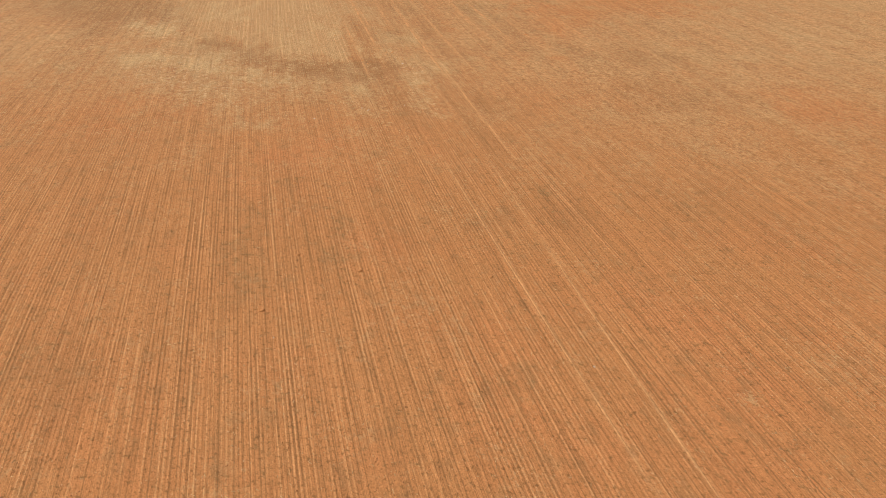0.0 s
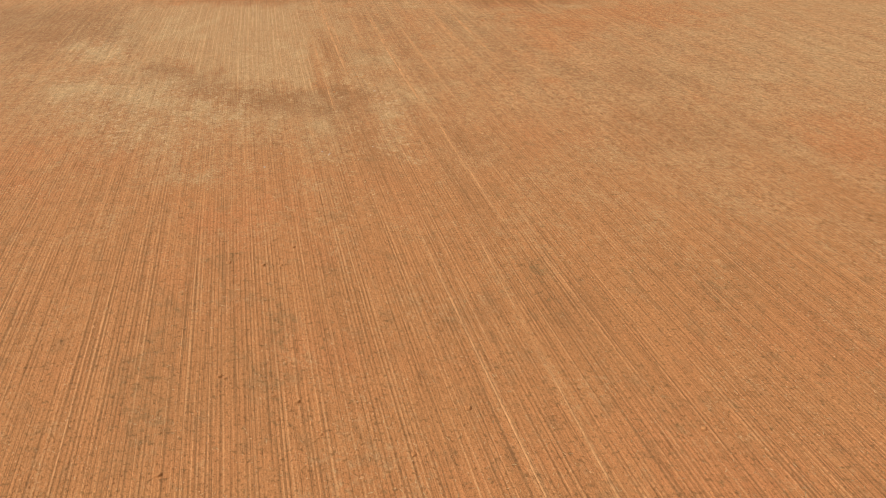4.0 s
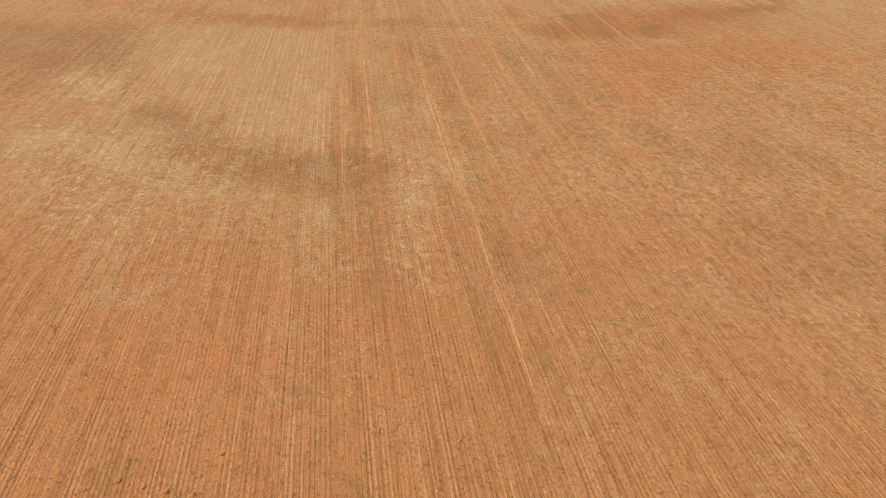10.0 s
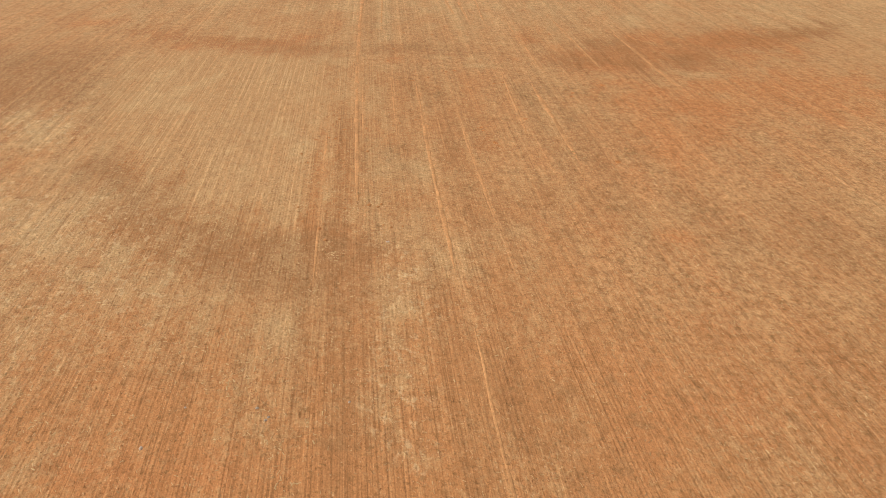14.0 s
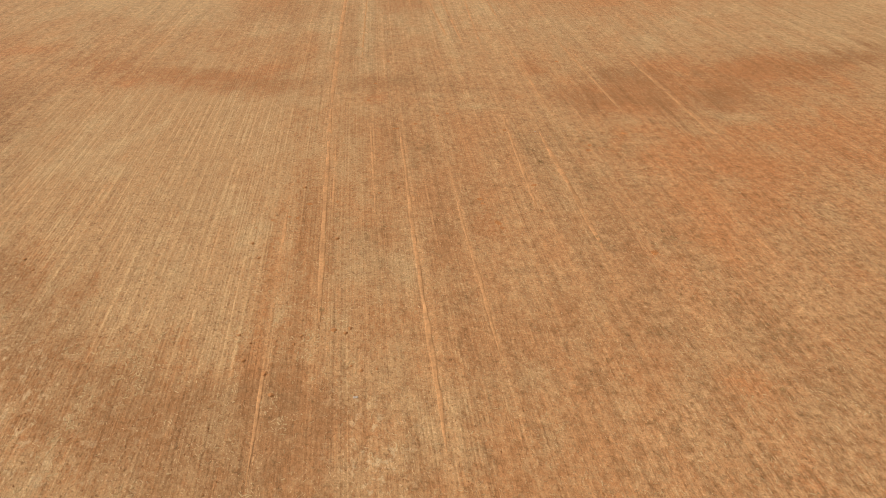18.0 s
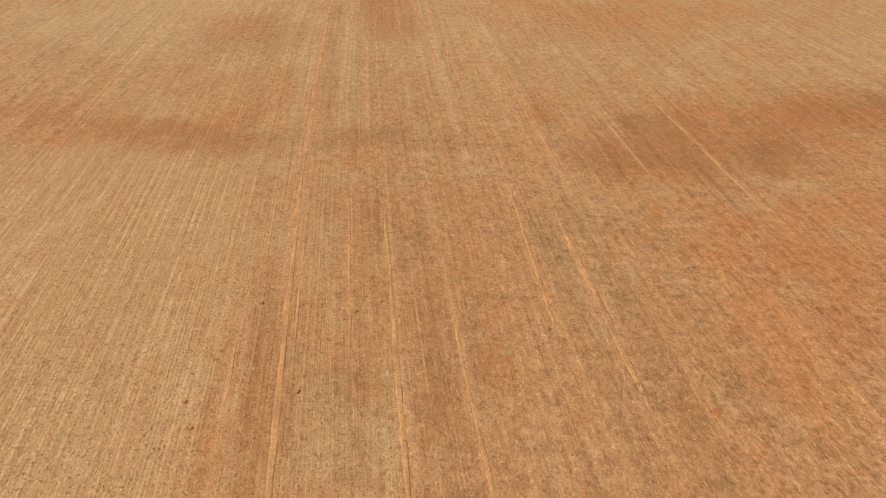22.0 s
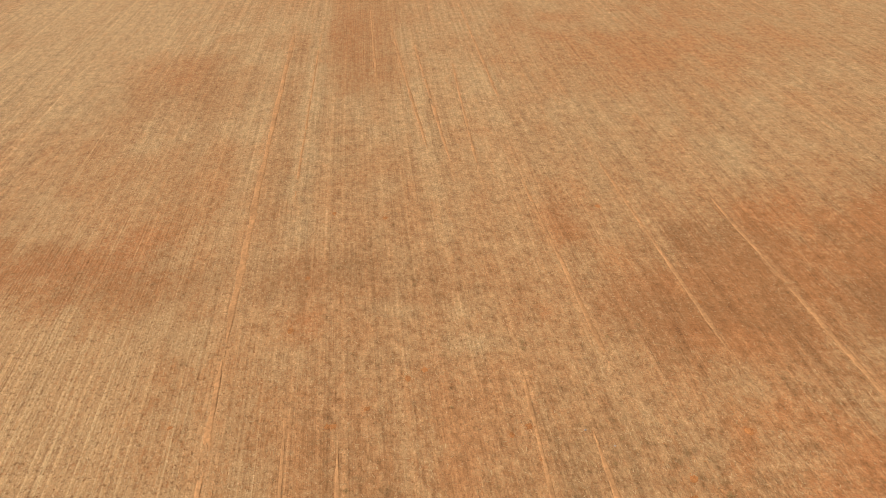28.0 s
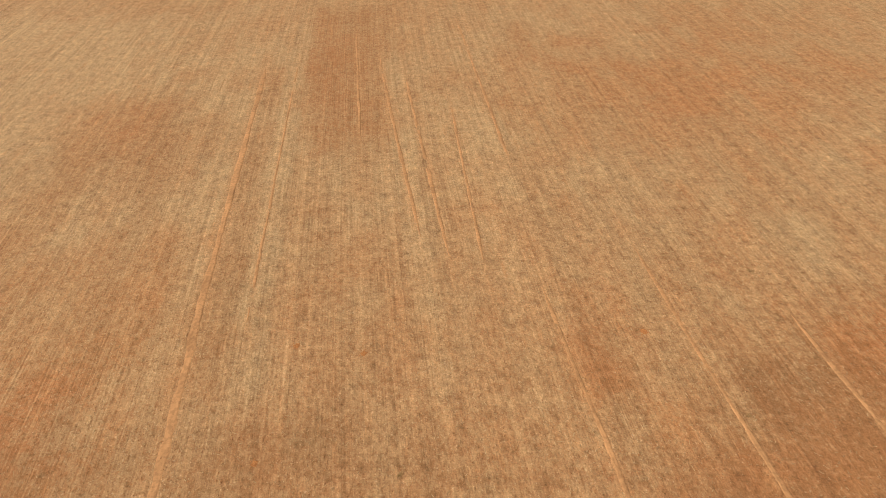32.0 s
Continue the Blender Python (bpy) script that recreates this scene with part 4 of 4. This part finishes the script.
SMALL_CLODS = [
    (-7.3, 90.1), (-7.0, 88.2), (-5.1, 95.9), (-4.7, 95.8), (-6.1, 86.6), (-1.4, 89.0), (1.3, 96.7), (0.8, 95.3), (2.2, 96.2),
    (3.4, 94.9), (-4.4, 77.4), (-3.0, 76.5), (-1.7, 79.4), (0.9, 80.1), (-2.3, 75.1), (-2.0, 78.7), (0.7, 79.7), (0.0, 79.9),
    (-7.2, 44.1), (-4.3, 43.7), (-5.5, 43.8), (-2.3, 44.8), (-3.7, 45.7), (-7.7, 44.3), (3.1, 47.2), (6.8, 46.6), (-7.8, 28.4),
    (-3.4, 32.5), (-3.0, 31.0), (-6.3, 34.1), (-6.0, 33.9), (3.3, 28.4), (6.1, 30.8), (9.9, 26.8), (17.0, 28.5), (-2.2, 32.0), (-0.9, 29.9),
]


def level(x, y):
    return float(relief(np.array([x + bend(y)]), np.array([float(y)]))[0])


def build_weed(seed):
    """A dead weed: a flat rosette of withered leaves round a short stalk."""
    dice = random.Random(seed)
    root = new("dry_weed")
    bm = bmesh.new()
    for _ in range(26):
        turn, rise = dice.uniform(0, 6.283), dice.uniform(0.05, 0.5)
        length, wide = dice.uniform(0.5, 1.0), dice.uniform(0.06, 0.14)
        c, s = math.cos(turn), math.sin(turn)
        left, right = [], []
        for k in range(4):
            f = k / 3
            r, z = length * f, length * (rise * f - 0.45 * rise * f * f * 1.6) + 0.04
            w = wide * (0.4 + 1.6 * f * (1 - f)) * (1 if k < 3 else 0.3)
            left.append(bm.verts.new((c * r - s * w, s * r + c * w, z)))
            right.append(bm.verts.new((c * r + s * w, s * r - c * w, z)))
        for k in range(3):
            bm.faces.new((left[k], right[k], right[k + 1], left[k + 1]))
    me = bpy.data.meshes.new("leaves")
    bm.to_mesh(me)
    bm.free()
    me.materials.append(DEAD_LEAF)
    new("leaves", me).parent = root
    bm = bmesh.new()
    bmesh.ops.create_cone(bm, cap_ends=True, segments=7, radius1=0.16, radius2=0.05, depth=0.35, matrix=Matrix.Translation((0, 0, 0.12)))
    for v in bm.verts:
        v.co += Vector((dice.uniform(-0.03, 0.03), dice.uniform(-0.03, 0.03), dice.uniform(-0.02, 0.02)))
    me = bpy.data.meshes.new("stalk")
    bm.to_mesh(me)
    bm.free()
    me.materials.append(OLD_BITS)
    new("stalk", me).parent = root
    return tagged(root, "withered dark brown weed clump lying flat on the soil", "weed", "dry weeds in the field")


def build_lump(name, seed, flat, material, rings=2):
    """An uneven lump: a squashed ball with knocked corners, its foot in the soil."""
    dice = random.Random(seed)
    bm = bmesh.new()
    bmesh.ops.create_icosphere(bm, subdivisions=rings, radius=1.0)
    for v in bm.verts:
        n = noise.noise(v.co * 1.7 + Vector((seed, 0, 0))) * 0.45 + dice.uniform(-0.06, 0.06)
        v.co *= 1 + n
        v.co.z = v.co.z * flat if v.co.z > 0 else v.co.z * 0.3
    me = bpy.data.meshes.new(name)
    bm.to_mesh(me)
    bm.free()
    me.materials.append(material)
    return new(name, me)


def build_digging(seed):
    """Fresh subsoil thrown up beside a small scrape: a low heap with crumbs round it."""
    dice = random.Random(seed)
    root = new("soil_digging")
    mound = build_lump("mound", seed, 0.16, FRESH_SOIL, 3)
    mound.parent = root
    for _ in range(5):
        crumb = build_lump("crumb", seed + dice.randint(1, 99), 0.6, FRESH_SOIL, 1)
        crumb.parent = root
        turn, far_off = dice.uniform(0, 6.283), dice.uniform(1.0, 1.7)
        crumb.matrix_basis = pose(math.cos(turn) * far_off, math.sin(turn) * far_off, 0.02) @ Matrix.Scale(dice.uniform(0.14, 0.28), 4)
    return tagged(root, "small heap of fresh orange subsoil dug up in the stubble", "soil heap", "fresh diggings")


def put(made, places, seed, spread_by=1.0):
    """Sets a thing at the first place and its copies at the others, each turned and sized by itself."""
    dice = random.Random(seed)
    for k, (x, y, size) in enumerate(places):
        spot = pose(x, y, level(x, y), 0, 0, dice.uniform(0, 360))
        ob = made[k] if k < len(made) else copy_thing(made[k % len(made)], spot)
        ob.matrix_basis = spot @ Matrix.Diagonal((size * spread_by, size * spread_by * dice.uniform(0.7, 1.1), size * spread_by, 1))


put([build_weed(k) for k in (1, 2, 3)], WEEDS, 5, 0.85)
put([build_digging(k) for k in (11, 23)], DIGGINGS, 6, 0.75)
put([tagged(build_lump("field_stone", k, 0.7, STONE, 2), "small pale stone lying on the red soil", "stone", "stones in the field") for k in (31, 37)], STONES, 7)
put([tagged(build_lump("soil_clod", k, 0.7, CLOD_SOIL, 2), "dry reddish brown soil clod on the drill rows", "soil clod", "large clods") for k in (41, 43, 47)], CLODS, 8)
put([tagged(build_lump("soil_clod", k, 0.6, CLOD_SOIL, 2), "small dark brown soil clod lying between the drill rows", "soil clod", "small clods") for k in (53, 59, 61)], [(x, y, 0.09 + 0.04 * (k % 3)) for k, (x, y) in enumerate(SMALL_CLODS)], 9)
